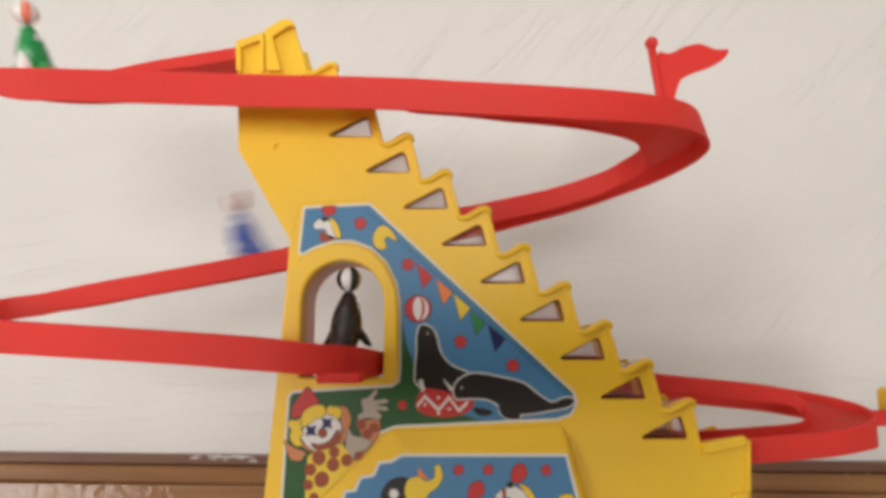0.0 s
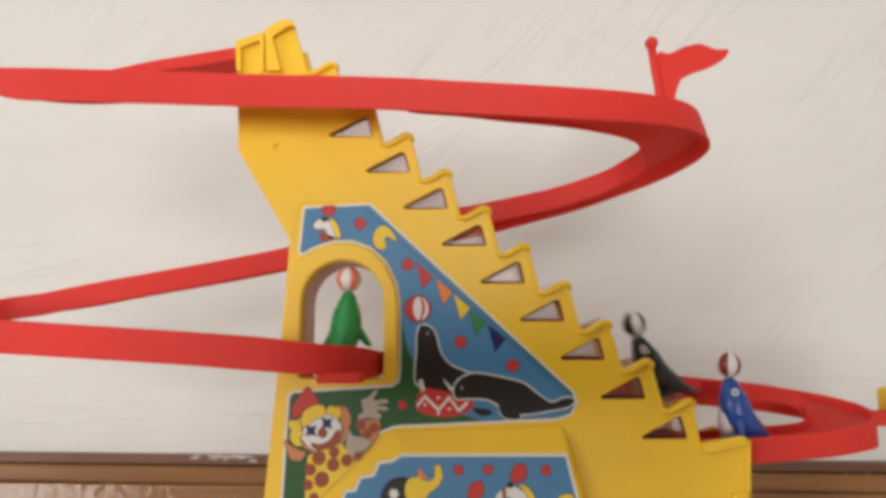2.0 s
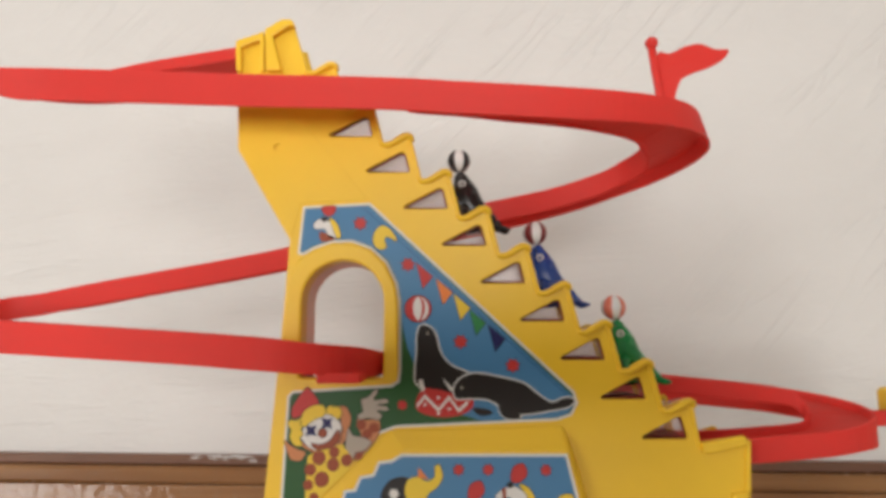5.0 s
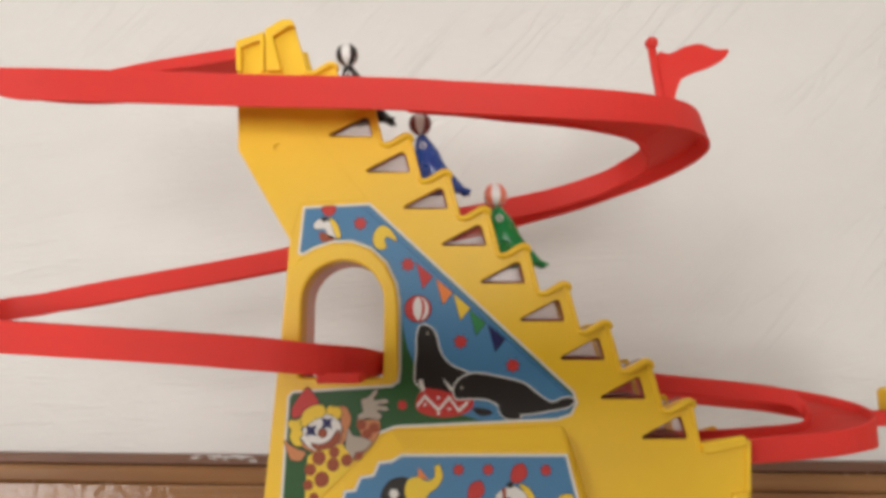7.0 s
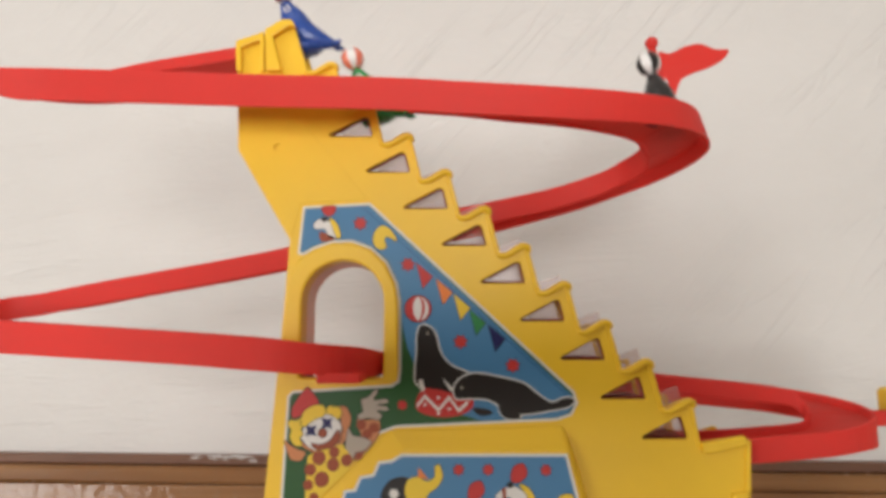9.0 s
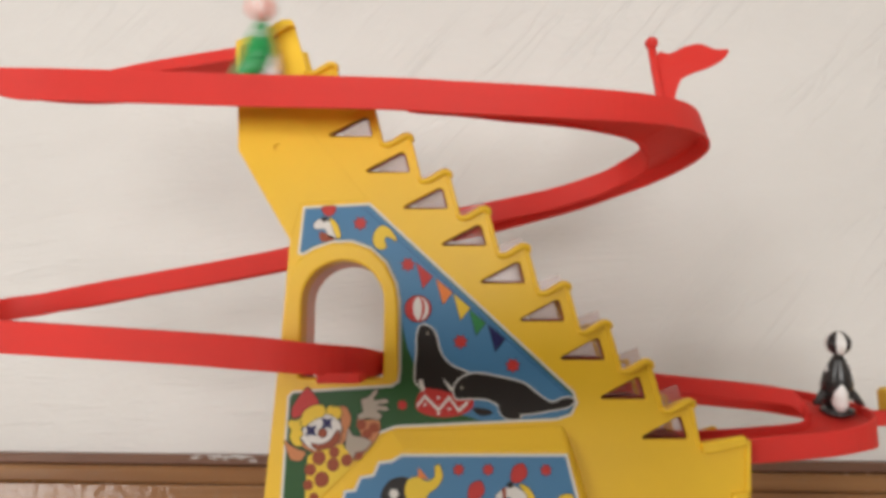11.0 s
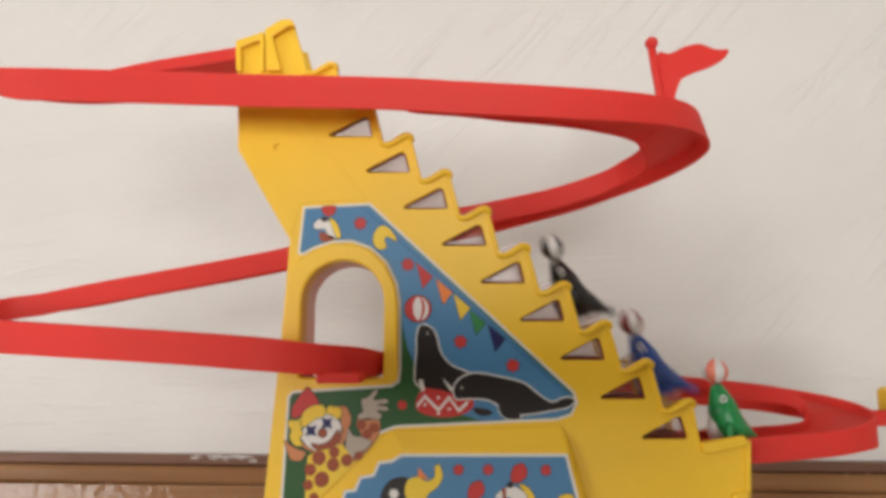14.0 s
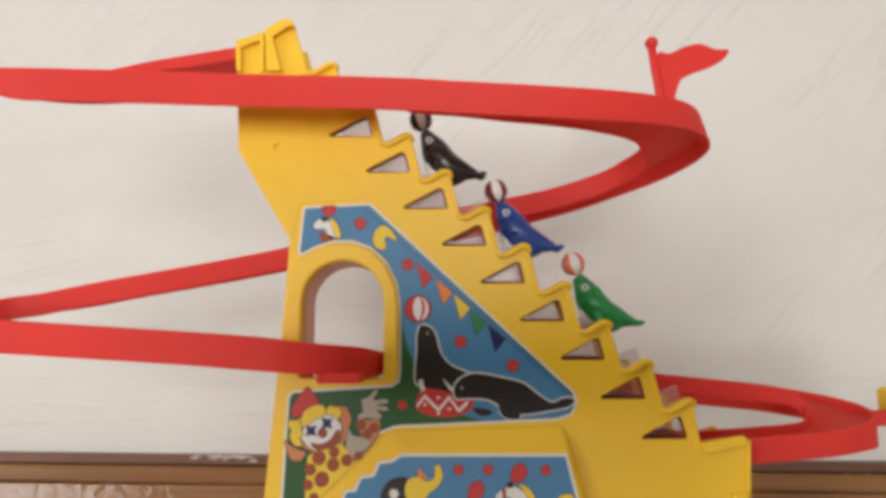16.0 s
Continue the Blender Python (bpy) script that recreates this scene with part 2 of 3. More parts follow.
# this opening is added to hold the unseen front lamp
south = part("wall_south", plate_bm([(-2000, -750), (1900, -750), (1900, 1850), (-2000, 1850)], [[(-520, -400), (520, -400), (520, 560), (-520, 560)]], -2600, -2480), ROOM_PAINT)
tagged(south, "plain off-white wall with an added, unseen window opening", "room", kind="structure")
wall_piece("ceiling", -2120, 2020, -2600, 480, 1850, 1950, ROOM_PAINT, "plain white painted ceiling")
wall_piece("floor", -2120, 2020, -2600, 480, -800, -750, FLOOR_WOOD, "brown wooden floor of the room")

trim = part("trim", plate_bm([(-1500, 1.6), (1200, 1.6), (1200, 17), (-1500, 17)], (), -16, 0), WOOD, bevel=3.2)
tagged(trim, "varnished brown wooden moulding along the foot of the wall", "trim", kind="structure")
trim.matrix_world = back.matrix_world
cap = part("trim", plate_bm([(-1500, 17.2), (1200, 17.2), (1200, 26.2), (-1500, 26.2)], (), -9, 0), WOOD_DARK, bevel=1.5)
tagged(cap, "dark brown wooden bead on top of the wall moulding", "trim", kind="structure")
cap.matrix_world = back.matrix_world

bm = plate_bm([(-16, 1.5), (-19.4, -14), (0, -14), (0, 1.5)], (), -1500, 1200)
bm.transform(swap)
bead = part("trim", bm, VARNISH, bevel=1.0)
tagged(bead, "glossy varnished sloping wooden strip at the foot of the wall", "trim", kind="structure")
bead.matrix_world = back.matrix_world

rnd = random.Random(4)
flakes = bmesh.new()
for x0, n in ((-198, 34), (214, 20)):
    for q in range(n):
        x, z, r = x0 + rnd.uniform(-28, 28), 26.0 - abs(rnd.gauss(0, 1.9)), rnd.uniform(0.5, 1.8)
        loop = [(x + r * rnd.uniform(1.5, 4.0) * math.cos(a), z + r * rnd.uniform(0.2, 0.45) * math.sin(a)) for a in (0, 1.1, 2.2, 3.3, 4.4, 5.4)]
        plate_bm(loop, (), -9.0 - rnd.uniform(0.3, 1.4), -8.9, flakes)
flakes = part("plaster_flakes", flakes, PLASTER)
tagged(flakes, "pale flaked plaster stuck along the wooden moulding", "plaster", kind="stuff")
flakes.matrix_world = back.matrix_world

table = tagged(new("table"), "wooden table standing against the plastered wall, its unseen top toned pale to bounce light", "table")
part("tabletop", box_bm(-1400, 1150, -830, -0.5, -30, 0), TABLE_WOOD, table, bevel=3)
for x in (-1330, 1080):
    for y in (-760, -80):
        part("leg", box_bm(x - 30, x + 30, y - 30, y + 30, -750, -30), WOOD, table, bevel=3)


table.matrix_world = back.matrix_world @ pose(0, 0, -0.014)

# ---- unseen tablet shape, added to shade the toy's front ----
tablet = tagged(new("shade_tablet"), "unseen black tablet shape in a stand, added to shade the toy", "tablet")
part("body", box_bm(-88, 168, -359, -351, 46, 178), BLACK, tablet, bevel=2.5)
part("screen", box_bm(-83, 163, -359.8, -359.2, 51, 173), BLACK, tablet)
part("clamp", box_bm(18, 62, -366, -349.5, 40, 45.5), BLACK, tablet, bevel=1)
part("post", loft_bm([(40, -358, -10, 5), (40, -358, 20, 5), (40, -358, 40, 5)]), BLACK, tablet)
part("foot", box_bm(2, 78, -396, -322, -14, -9), BLACK, tablet, bevel=2)

# ---- the toy tower ----
tower = tagged(new("toy_tower"), "bright yellow plastic staircase tower with circus stickers, standing on the table", "toy")
STEP = Vector((21.0, -20.3))      # one stair to the next, down to the right
HOLE_STEP = Vector((20.65, -20.16))
N_STEP = 10
R0, L0 = Vector((-60.2, 284.0)), Vector((-74.6, 278.6))


def stair_edge():
    pts = []
    for k in range(N_STEP):
        a, b = L0 + STEP * k, R0 + STEP * k
        pts += [tuple(a), tuple(b + Vector((-2.6, -0.7))), tuple(b + Vector((-0.5, -0.6))), tuple(b + Vector((0.7, -2.6)))]
    return pts


def hole(k):
    a = Vector((-61.9, 242.7)) + HOLE_STEP * k
    return [(a.x, a.y), (a.x + 22.6, a.y), (a.x + 23.2, a.y + 1.0), (a.x + 20.8, a.y + 10.6), (a.x + 19.2, a.y + 11.4), (a.x + 17.5, a.y + 11.0), (a.x + 0.6, a.y + 2.0), (a.x - 0.6, a.y + 0.8)]


def arch(r, cx, cz, foot, n=20):
    pts = [(cx + r * math.cos(math.pi * i / n), cz + r * math.sin(math.pi * i / n)) for i in range(n + 1)]
    return [(cx + r, foot), *pts, (cx - r, foot)]


ARCH = (-52.7, 152.3)
ARCH_FOOT = 113.0
opening = arch(21.6, *ARCH, ARCH_FOOT)
outline = [(-114.9, 295.3), (-99.3, 302.0), (-89.1, 308.4), (-84.0, 308.4), *stair_edge(), (132.6, 79.5), (155.7, 83.1), (157.6, 80.8), (155.8, 52.3), (157.0, -14.0), (-98.5, -14.0), (-91.3, 52.3), (-85.3, 132.8), (-82.2, 185.3), (-112.1, 235.2)]
front = part("front_panel", plate_bm(outline, [opening, *[hole(k) for k in range(9)], ellipse(-90.2, 236.2, 2.2, 2.2, 12)], 0, 3), YELLOW, tower, bevel=0.9)
part("back_panel", plate_bm([*outline[:4], (-77.0, 284.0), (-97.7, 256.1), (-97.0, 236.2), (-72.5, 186.8), (-82, 110), (-82, -14), *outline[-5:]], (), 37, 40), YELLOW, tower, bevel=0.9)
low_edge = stair_edge()[20:]
under = [(x - 1.8, z - 2.4) for x, z in low_edge[::-1]]
part("back_rail", plate_bm([*low_edge, (132.6, 76.0), (155.7, 83.1), (157.6, 80.8), (157.0, -14.0), (120.0, -14.0), *under], (), 37, 40), YELLOW, tower, bevel=0.6)

# rounded rims on the treads and risers
for k in range(N_STEP):
    a, b = L0 + STEP * k, R0 + STEP * k
    c = L0 + STEP * (k + 1) if k < N_STEP - 1 else Vector((132.6, 76.0))
    d, e = (b - a).normalized(), (c - b).normalized()
    up, out = Vector((-d.y, d.x)), Vector((-e.y, e.x))
    lip = [a - d * 1.4 + up * 1.6, a - d * 0.4 + up * 0.2, a + d * 1.4 - up * 1.0, a + d * 3.8 - up * 1.3, a + d * 6.5 - up * 0.9, b - d * 5.5 - up * 0.2, b - d * 3.2 + up * 0.2, b - d * 1.2 - up * 0.2, b + d * 0.2 - up * 1.6, b + d * 0.6 + e * 4.2]
    sizes = (0.9, 1.4, 1.7, 1.8, 1.9, 2.0, 2.0, 2.0, 1.8, 1.1)
    part("tread_lip", loft_bm([(q.x, -0.6, q.y, r) for q, r in zip(lip, sizes)], 10, across=1.5), YELLOW, tower, smooth=True)
    part("tread", plate_bm([tuple(a - up * 0.1), tuple(a + d * 4 - up * 0.9), tuple(b - d * 2.5 - up * 0.1), tuple(b - d * 0.4 - up * 1.4), tuple(b - d * 2.5 - up * 2.0), tuple(a + d * 4 - up * 2.6), tuple(a - up * 1.9)], (), 3.0, 13.0), YELLOW, tower, bevel=0.4)
    riser = [tuple(b + out * 0.5), tuple(c + out * 0.5 - e * 1.0), tuple(c - out * 1.9 - e * 1.0), tuple(b - out * 1.9)]
    part("riser_rim", plate_bm(riser, (), -1.3, 2.6), YELLOW, tower, bevel=0.8)
part("foot_lip", plate_bm([(132.4, 80.6), (136.5, 80.9), (154.0, 83.6), (155.4, 81.4), (154.8, 78.6), (136.5, 74.6), (132.4, 75.0)], (), -4.0, 1), YELLOW, tower, bevel=1.3)
part("edge_rim", plate_bm([(155.6, 82.2), (158.2, 80.8), (156.5, 53.1), (153.9, 53.1)], (), -2.0, 1), YELLOW, tower, bevel=0.8)
part("edge_rim", plate_bm([(147.4, 55.1), (156.6, 56.2), (156.4, 52.8), (147.2, 51.7)], (), -2.0, 1), YELLOW, tower, bevel=0.8)
part("tunnel", plate_bm(arch(23.4, *ARCH, ARCH_FOOT - 4), [arch(21.7, *ARCH, ARCH_FOOT - 2)], 3.1, 13.0), YELLOW, tower)
part("tunnel_sleeve", plate_bm(arch(23.6, *ARCH, ARCH_FOOT - 4), [arch(22.1, *ARCH, ARCH_FOOT - 2)], 13.2, 36.9), LIT_PEACH, tower, "inner sleeve, peach lightened to look lit")
part("bottom_wall", box_bm(-96, 156, 3.1, 36.9, -13.5, -10), YELLOW, tower)
part("end_wall", box_bm(152, 155, 3.1, 36.9, -9, 62), YELLOW, tower)

part("face_relief", plate_bm([(-112.0, 256.7), (-82.2, 256.7), (-40.3, 207.2), (-76.4, 205.4), (-81.3, 186.8), (-110.9, 235.6)], [ellipse(-90.2, 236.2, 2.3, 2.3, 12)], -0.5, 0), YELLOW, tower, bevel=0.45)
part("screw_boss", plate_bm(ellipse(-90.2, 236.2, 2.6, 2.6, 14), (), 0.9, 2.9), YELLOW, tower, bevel=0.3)

# the hood over the top of the stairs
part("hood_frame", plate_bm([(-114.9, 296.3), (-99.3, 302.0), (-98.5, 278.8), (-101.0, 278.8), (-101.7, 296.7), (-111.6, 292.7), (-111.1, 278.8), (-113.9, 278.8)], (), -3.5, 0), YELLOW, tower, bevel=0.9)
part("hood_frame", plate_bm([(-98.7, 302.7), (-89.1, 308.7), (-84.0, 308.7), (-81.7, 304.0), (-85.5, 304.7), (-94.2, 298.7), (-88.5, 278.8), (-97.3, 278.8)], (), -4.5, 0), YELLOW, tower, bevel=0.9)

# the raised ring round the tunnel and the lower box
ring_out = [(-23.3, 111.7), (-23.7, 152.3), (-25.5, 161.6), (-30.8, 172.2), (-38.7, 179.8), (-49.1, 183.5), (-59.4, 183.2), (-69.0, 179.8), (-77.6, 174.0), (-81.8, 165.5), (-83.9, 144.6), (-84.6, 111.7)]
part("tunnel_ring", plate_bm(ring_out, [arch(21.6, *ARCH, ARCH_FOOT)], -3.0, 0), YELLOW, tower, bevel=2.2)


def frustum_bm(low, high, y0, y1):
    bm = bmesh.new()
    a = [bm.verts.new((x, y0, z)) for x, z in low]
    b = [bm.verts.new((x, y1, z)) for x, z in high]
    for i in range(len(a)):
        j = (i + 1) % len(a)
        bm.faces.new((a[i], a[j], b[j], b[i]))
    bm.faces.new(a[::-1])
    bm.faces.new(b)
    return bm


part("lower_box", frustum_bm([(-28.0, 87.3), (63.1, 89.3), (79.1, 39.1), (110, 10), (-75, 10), (-68.7, 47.3)], [(-19.8, 77.4), (64.0, 77.4), (73.9, 39.1), (100, 14), (-60, 14), (-55.7, 46.0)], 0, -7), YELLOW, tower, bevel=2.6)

# ---- stickers ----
def decal(name, loop, layer, mat, parent, base=0.0, label="", line=0.0):
    """A printed shape; line: the width of the dark line round it."""
    y = base - 0.3 - 0.12 * layer
    if line:
        part("outline_print", plate_bm(inset(loop, -line), (), y + 0.02, y + 0.1), BLACK_PRINT, parent)
    return part(name, plate_bm(loop, (), y, y + 0.1 if layer else base), mat, parent, label)


sheet = [(-75.4, 203.5), (-39.4, 205.4), (68.2, 105.7), (70.1, 99.9), (66.7, 93.6), (58.8, 91.0), (-24.5, 87.3), (-33.8, 83.7), (-64.6, 55.1), (-72.7, 37.7), (-83.3, 37.7), (-80.8, 103.1), (-78.2, 106.0), (-27.1, 109.1), (-23.6, 111.2), (-23.0, 116.7), (-23.4, 152.3), (-25.2, 161.9), (-30.5, 172.8), (-38.7, 180.4), (-49.1, 184.1), (-59.4, 183.8), (-69.0, 180.4), (-74.3, 177.1), (-77.7, 177.7)]
sticker = decal("sticker", sheet, 0, WHITE, tower, label="white-edged printed circus sticker")
decal("ground_print", inset(sheet, 1.2), 1, GREEN_PRINT, sticker)
blue = [(-74.1, 202.0), (-40.0, 203.8), (66.7, 103.9), (68.4, 99.6), (64.4, 94.5), (58.8, 92.5), (19.9, 90.8), (4.7, 95.6), (-11.5, 112.3), (-18.4, 127.5), (-21.8, 141.6), (-21.9, 152.3), (-24.0, 162.8), (-29.3, 174.3), (-38.1, 181.9), (-49.1, 185.6), (-59.7, 185.3), (-70.2, 181.6), (-74.4, 178.6), (-75.9, 179.5)]
decal("sky_print", blue, 2, BLUE_PRINT, sticker)
decal("rope_print", [(-44.0, 203.5), (-43.3, 203.5), (65.2, 103.6), (64.6, 103.4)], 3, DEEP_BLUE_PRINT, sticker)

for u, mat in (((-14.2, 172.8), RED_PRINT), ((-3.6, 164.3), ORANGE_PRINT), ((5.7, 156.2), YELLOW_PRINT), ((13.8, 148.2), LEAF_PRINT), ((23.8, 139.8), NAVY_PRINT)):
    x, z = u
    decal("pennant", [(x, z), (x + 8.6, z - 7.2), (x + 3.6, z - 13.5)], 4, mat, sticker, line=0.3)
for u in ((-44.4, 194.2), (-18.7, 171.9), (9.2, 131.3), (36.4, 119.0)):
    decal("star_print", star(*u, 4.4), 3, BLACK_PRINT, sticker)
    decal("star_print", star(*u, 3.9), 4, RED_PRINT, sticker)
decal("star_print", star(-21.1, 98.8, 3.0), 4, RED_PRINT, sticker)
decal("ball_print", ellipse(-13.2, 148.5, 7.4, 7.4, 24), 3, BLACK_PRINT, sticker)
decal("ball_print", ellipse(-13.2, 148.5, 6.9, 6.9, 24), 4, RED_PRINT, sticker)
decal("ball_print", smooth_loop([(-13.4, 155.0), (-11.4, 152.0), (-11.2, 147.0), (-13.0, 142.2), (-15.4, 146.0), (-15.6, 151.0)], 3), 5, WHITE, sticker)
decal("ball_print", smooth_loop([(-11.6, 154.8), (-8.8, 152.4), (-7.6, 148.4), (-8.6, 144.6), (-11.4, 142.4), (-9.6, 147.0), (-9.8, 151.6)], 3), 5, WHITE, sticker)
seal_a = smooth_loop([(-11.6, 139.8), (-6.6, 138.7), (-3.6, 134.5), (-1.2, 125.4), (4.7, 118.7), (13.0, 115.2), (13.6, 110.9), (6.5, 105.1), (-1.2, 106.5), (-11.5, 108.3), (-14.5, 112.9), (-13.6, 126.9), (-13.7, 133.9)])
decal("seal_print", inset(seal_a, -0.7), 3, WHITE, sticker)
decal("seal_print", seal_a, 4, BLACK_PRINT, sticker)
seal_b = smooth_loop([(5.6, 106.5), (8.3, 111.7), (15.9, 114.9), (26.8, 113.5), (41.5, 110.0), (49.4, 104.2), (56.1, 100.2), (63.4, 102.5), (68.1, 101.3), (64.8, 97.9), (54.5, 95.9), (45.7, 94.5), (35.4, 94.5), (28.2, 99.3), (21.7, 101.9), (13.5, 102.2), (7.0, 102.2)])
decal("seal_print", inset(seal_b, -0.7), 5, WHITE, sticker)
decal("seal_print", seal_b, 6, BLACK_PRINT, sticker)
flip = smooth_loop([(28.2, 103.6), (34.0, 100.2), (40.4, 92.8), (33.9, 91.6), (29.6, 95.0)])
decal("flipper_print", inset(flip, -0.5), 5.5, WHITE, sticker)
decal("flipper_print", flip, 6.5, BLACK_PRINT, sticker)
decal("eye_print", ellipse(-8.0, 135.7, 0.7, 0.7, 10), 6, GREY_PRINT, sticker)
decal("eye_print", ellipse(9.7, 107.7, 0.7, 0.7, 10), 7.5, GREY_PRINT, sticker)
for pts in ([(-12.7, 111.7), (-10.6, 111.7), (-9.4, 106.5), (-11.2, 105.4)], [(-0.6, 112.9), (1.8, 110.6), (5.6, 106.5), (3.8, 106.0)]):
    decal("flipper_print", pts, 5, WHITE, sticker)
decal("flipper_print", smooth_loop([(15.2, 97.3), (22.9, 96.8), (25.8, 94.5), (19.3, 93.3)]), 5.2, BLACK_PRINT, sticker)
tub = smooth_loop([(-11.2, 106.5), (-3.5, 108.3), (6.5, 106.5), (15.3, 101.9), (14.1, 96.2), (4.7, 92.8), (-6.4, 93.3), (-14.1, 97.3)])
decal("tub_print", tub, 3.5, RED_PRINT, sticker)
zig = [(-13.5, 99.1), (-9.4, 104.2), (-2.3, 97.3), (3.2, 103.6), (8.2, 96.8), (12.9, 101.3)]
decal("zigzag_print", [*zig, *[(x, z - 2.0) for x, z in zig[::-1]]], 4.7, WHITE, sticker)

for u in ((-9.4, 99.1), (-2.3, 102.5), (3.2, 96.8), (8.2, 101.9), (-2.3, 94.5)):
    decal("dot_print", ellipse(*u, 0.8, 0.8, 8), 4.8, WHITE, sticker)

# the painted clown, plain flat shapes
decal("hat_print", smooth_loop([(-71.5, 107.1), (-69.1, 106.5), (-64.0, 99.0), (-69.7, 95.6), (-77.0, 92.2), (-78.0, 97.3)], 3), 3, RED_PRINT, sticker, line=0.35)
decal("hair_print", smooth_loop([(-53.9, 97.3), (-50.4, 97.9), (-47.7, 92.8), (-48.5, 87.1), (-50.1, 82.0), (-52.9, 77.4), (-55.3, 79.1), (-53.1, 86.5), (-52.7, 92.2)], 3), 3, SKIN_PRINT, sticker, line=0.35)
decal("hair_print", smooth_loop([(-60.4, 95.6), (-58.7, 98.5), (-56.3, 97.6), (-54.0, 97.9), (-52.4, 94.5), (-54.4, 91.6), (-57.9, 91.0), (-60.3, 92.8)], 3), 3.4, YELLOW_PRINT, sticker, line=0.35)
decal("hand_print", smooth_loop([(-81.3, 80.8), (-78.6, 78.6), (-74.4, 76.3), (-70.6, 74.9), (-73.1, 71.0), (-77.8, 71.5), (-80.2, 76.0)], 3), 3, SKIN_PRINT, sticker, line=0.35)
decal("cheek_print", smooth_loop([(-72.8, 79.4), (-69.5, 76.3), (-63.3, 74.6), (-57.0, 76.0), (-53.0, 80.8), (-52.0, 86.5), (-54.9, 89.3), (-65.3, 83.6)], 3), 3.6, SKIN_PRINT, sticker, line=0.35)
decal("face_print", smooth_loop([(-72.4, 85.9), (-69.9, 89.9), (-65.5, 92.5), (-59.7, 93.9), (-55.0, 91.6), (-52.6, 88.2), (-53.6, 82.0), (-57.0, 77.7), (-62.8, 76.0), (-68.1, 77.1), (-71.6, 80.3), (-73.2, 83.1)], 3), 4, WHITE, sticker, line=0.35)
decal("eye_print", star(-68.0, 85.9, 4.0, 4, 0.5), 5, NAVY_PRINT, sticker)
decal("eye_print", star(-59.9, 89.6, 4.0, 4, 0.5), 5, NAVY_PRINT, sticker)
decal("hair_print", smooth_loop([(-80.4, 89.6), (-78.1, 91.3), (-76.0, 90.8), (-73.7, 91.9), (-71.9, 89.3), (-73.3, 86.5), (-72.0, 84.2), (-73.7, 82.0), (-72.5, 79.1), (-75.1, 78.0), (-77.5, 80.0), (-79.0, 83.1), (-78.2, 85.9)], 3), 4.4, YELLOW_PRINT, sticker, line=0.35)
decal("brim_print", smooth_loop([(-73.4, 89.3), (-72.6, 94.2), (-70.1, 97.0), (-66.6, 98.5), (-62.8, 98.8), (-60.7, 96.2), (-62.0, 93.0), (-65.5, 91.9), (-69.0, 89.6), (-71.3, 87.9)], 3), 5, YELLOW_PRINT, sticker, line=0.35)
decal("nose_print", smooth_loop([(-64.2, 84.2), (-63.4, 86.5), (-61.3, 86.8), (-59.8, 85.4), (-60.4, 83.4), (-62.4, 82.5)], 3), 6, BROWN_PRINT, sticker, line=0.35)
decal("mouth_print", smooth_loop([(-67.3, 79.7), (-64.6, 78.8), (-61.1, 79.4), (-57.7, 81.4), (-55.4, 84.8), (-54.0, 86.2), (-53.1, 83.6), (-54.5, 80.0), (-57.6, 77.7), (-61.9, 76.6), (-66.0, 77.1)], 3), 5, BROWN_PRINT, sticker, line=0.35)
decal("sleeve_print", smooth_loop([(-43.9, 92.2), (-39.2, 91.0), (-34.5, 92.2), (-32.4, 88.8), (-33.5, 83.6), (-37.2, 78.0), (-41.8, 73.5), (-47.0, 70.7), (-48.8, 73.5), (-44.8, 78.0), (-42.0, 83.1), (-43.8, 87.6)], 3), 3, SKIN_PRINT, sticker, line=0.35)
for u in ((-42.1, 88.8), (-35.6, 87.3), (-39.1, 84.2), (-43.6, 73.5)):
    decal("dot_print", ellipse(*u, 2.7, 2.5, 12), 4, BROWN_PRINT, sticker)
decal("cuff_print", smooth_loop([(-48.8, 87.1), (-46.4, 83.4), (-41.1, 82.5), (-37.0, 80.0), (-40.4, 76.0), (-44.8, 74.9), (-46.7, 71.0), (-49.7, 76.0), (-49.8, 81.4)], 3), 4.2, GREY_PRINT, sticker, line=0.35)
decal("glove_print", smooth_loop([(-42.3, 101.3), (-38.8, 102.8), (-35.3, 106.5), (-33.8, 105.7), (-36.1, 101.3), (-29.4, 101.9), (-28.8, 99.9), (-34.6, 99.0), (-28.7, 97.6), (-29.0, 95.9), (-34.3, 96.2), (-31.6, 93.3), (-33.9, 91.3), (-38.6, 92.5), (-42.7, 91.6), (-44.2, 93.6), (-41.3, 95.6)], 3), 4, GREY_PRINT, sticker, line=0.35)
decal("shirt_print", [(-69.4, 72.9), (-64.6, 76.3), (-51.8, 79.1), (-45.9, 71.8), (-48.1, 66.2), (-56.0, 59.0), (-64.5, 51.5), (-70.3, 51.5)], 4.5, YELLOW_PRINT, sticker)
for u, r in (((-63.6, 72.4), 3.6), ((-55.8, 75.2), 2.8), ((-56.2, 69.0), 3.3), ((-49.3, 71.2), 3.0), ((-67.8, 66.5), 3.0), ((-61.9, 61.7), 3.8), ((-68.7, 59.0), 2.6), ((-65.7, 52.8), 2.4)):
    decal("dot_print", ellipse(*u, r, r * 1.05, 14), 6, BROWN_PRINT, sticker)

# pony and tail at the top of the sticker
decal("plume_print", smooth_loop([(-65.3, 202.9), (-58.0, 203.5), (-59.1, 199.2), (-62.8, 198.5)]), 4, RED_PRINT, sticker, line=0.3)
decal("pony_print", smooth_loop([(-69.3, 193.6), (-67.0, 196.1), (-63.3, 196.7), (-59.0, 192.4), (-57.0, 186.2), (-61.3, 186.8), (-63.2, 191.1), (-68.1, 191.1)]), 4, WHITE, sticker, line=0.3)
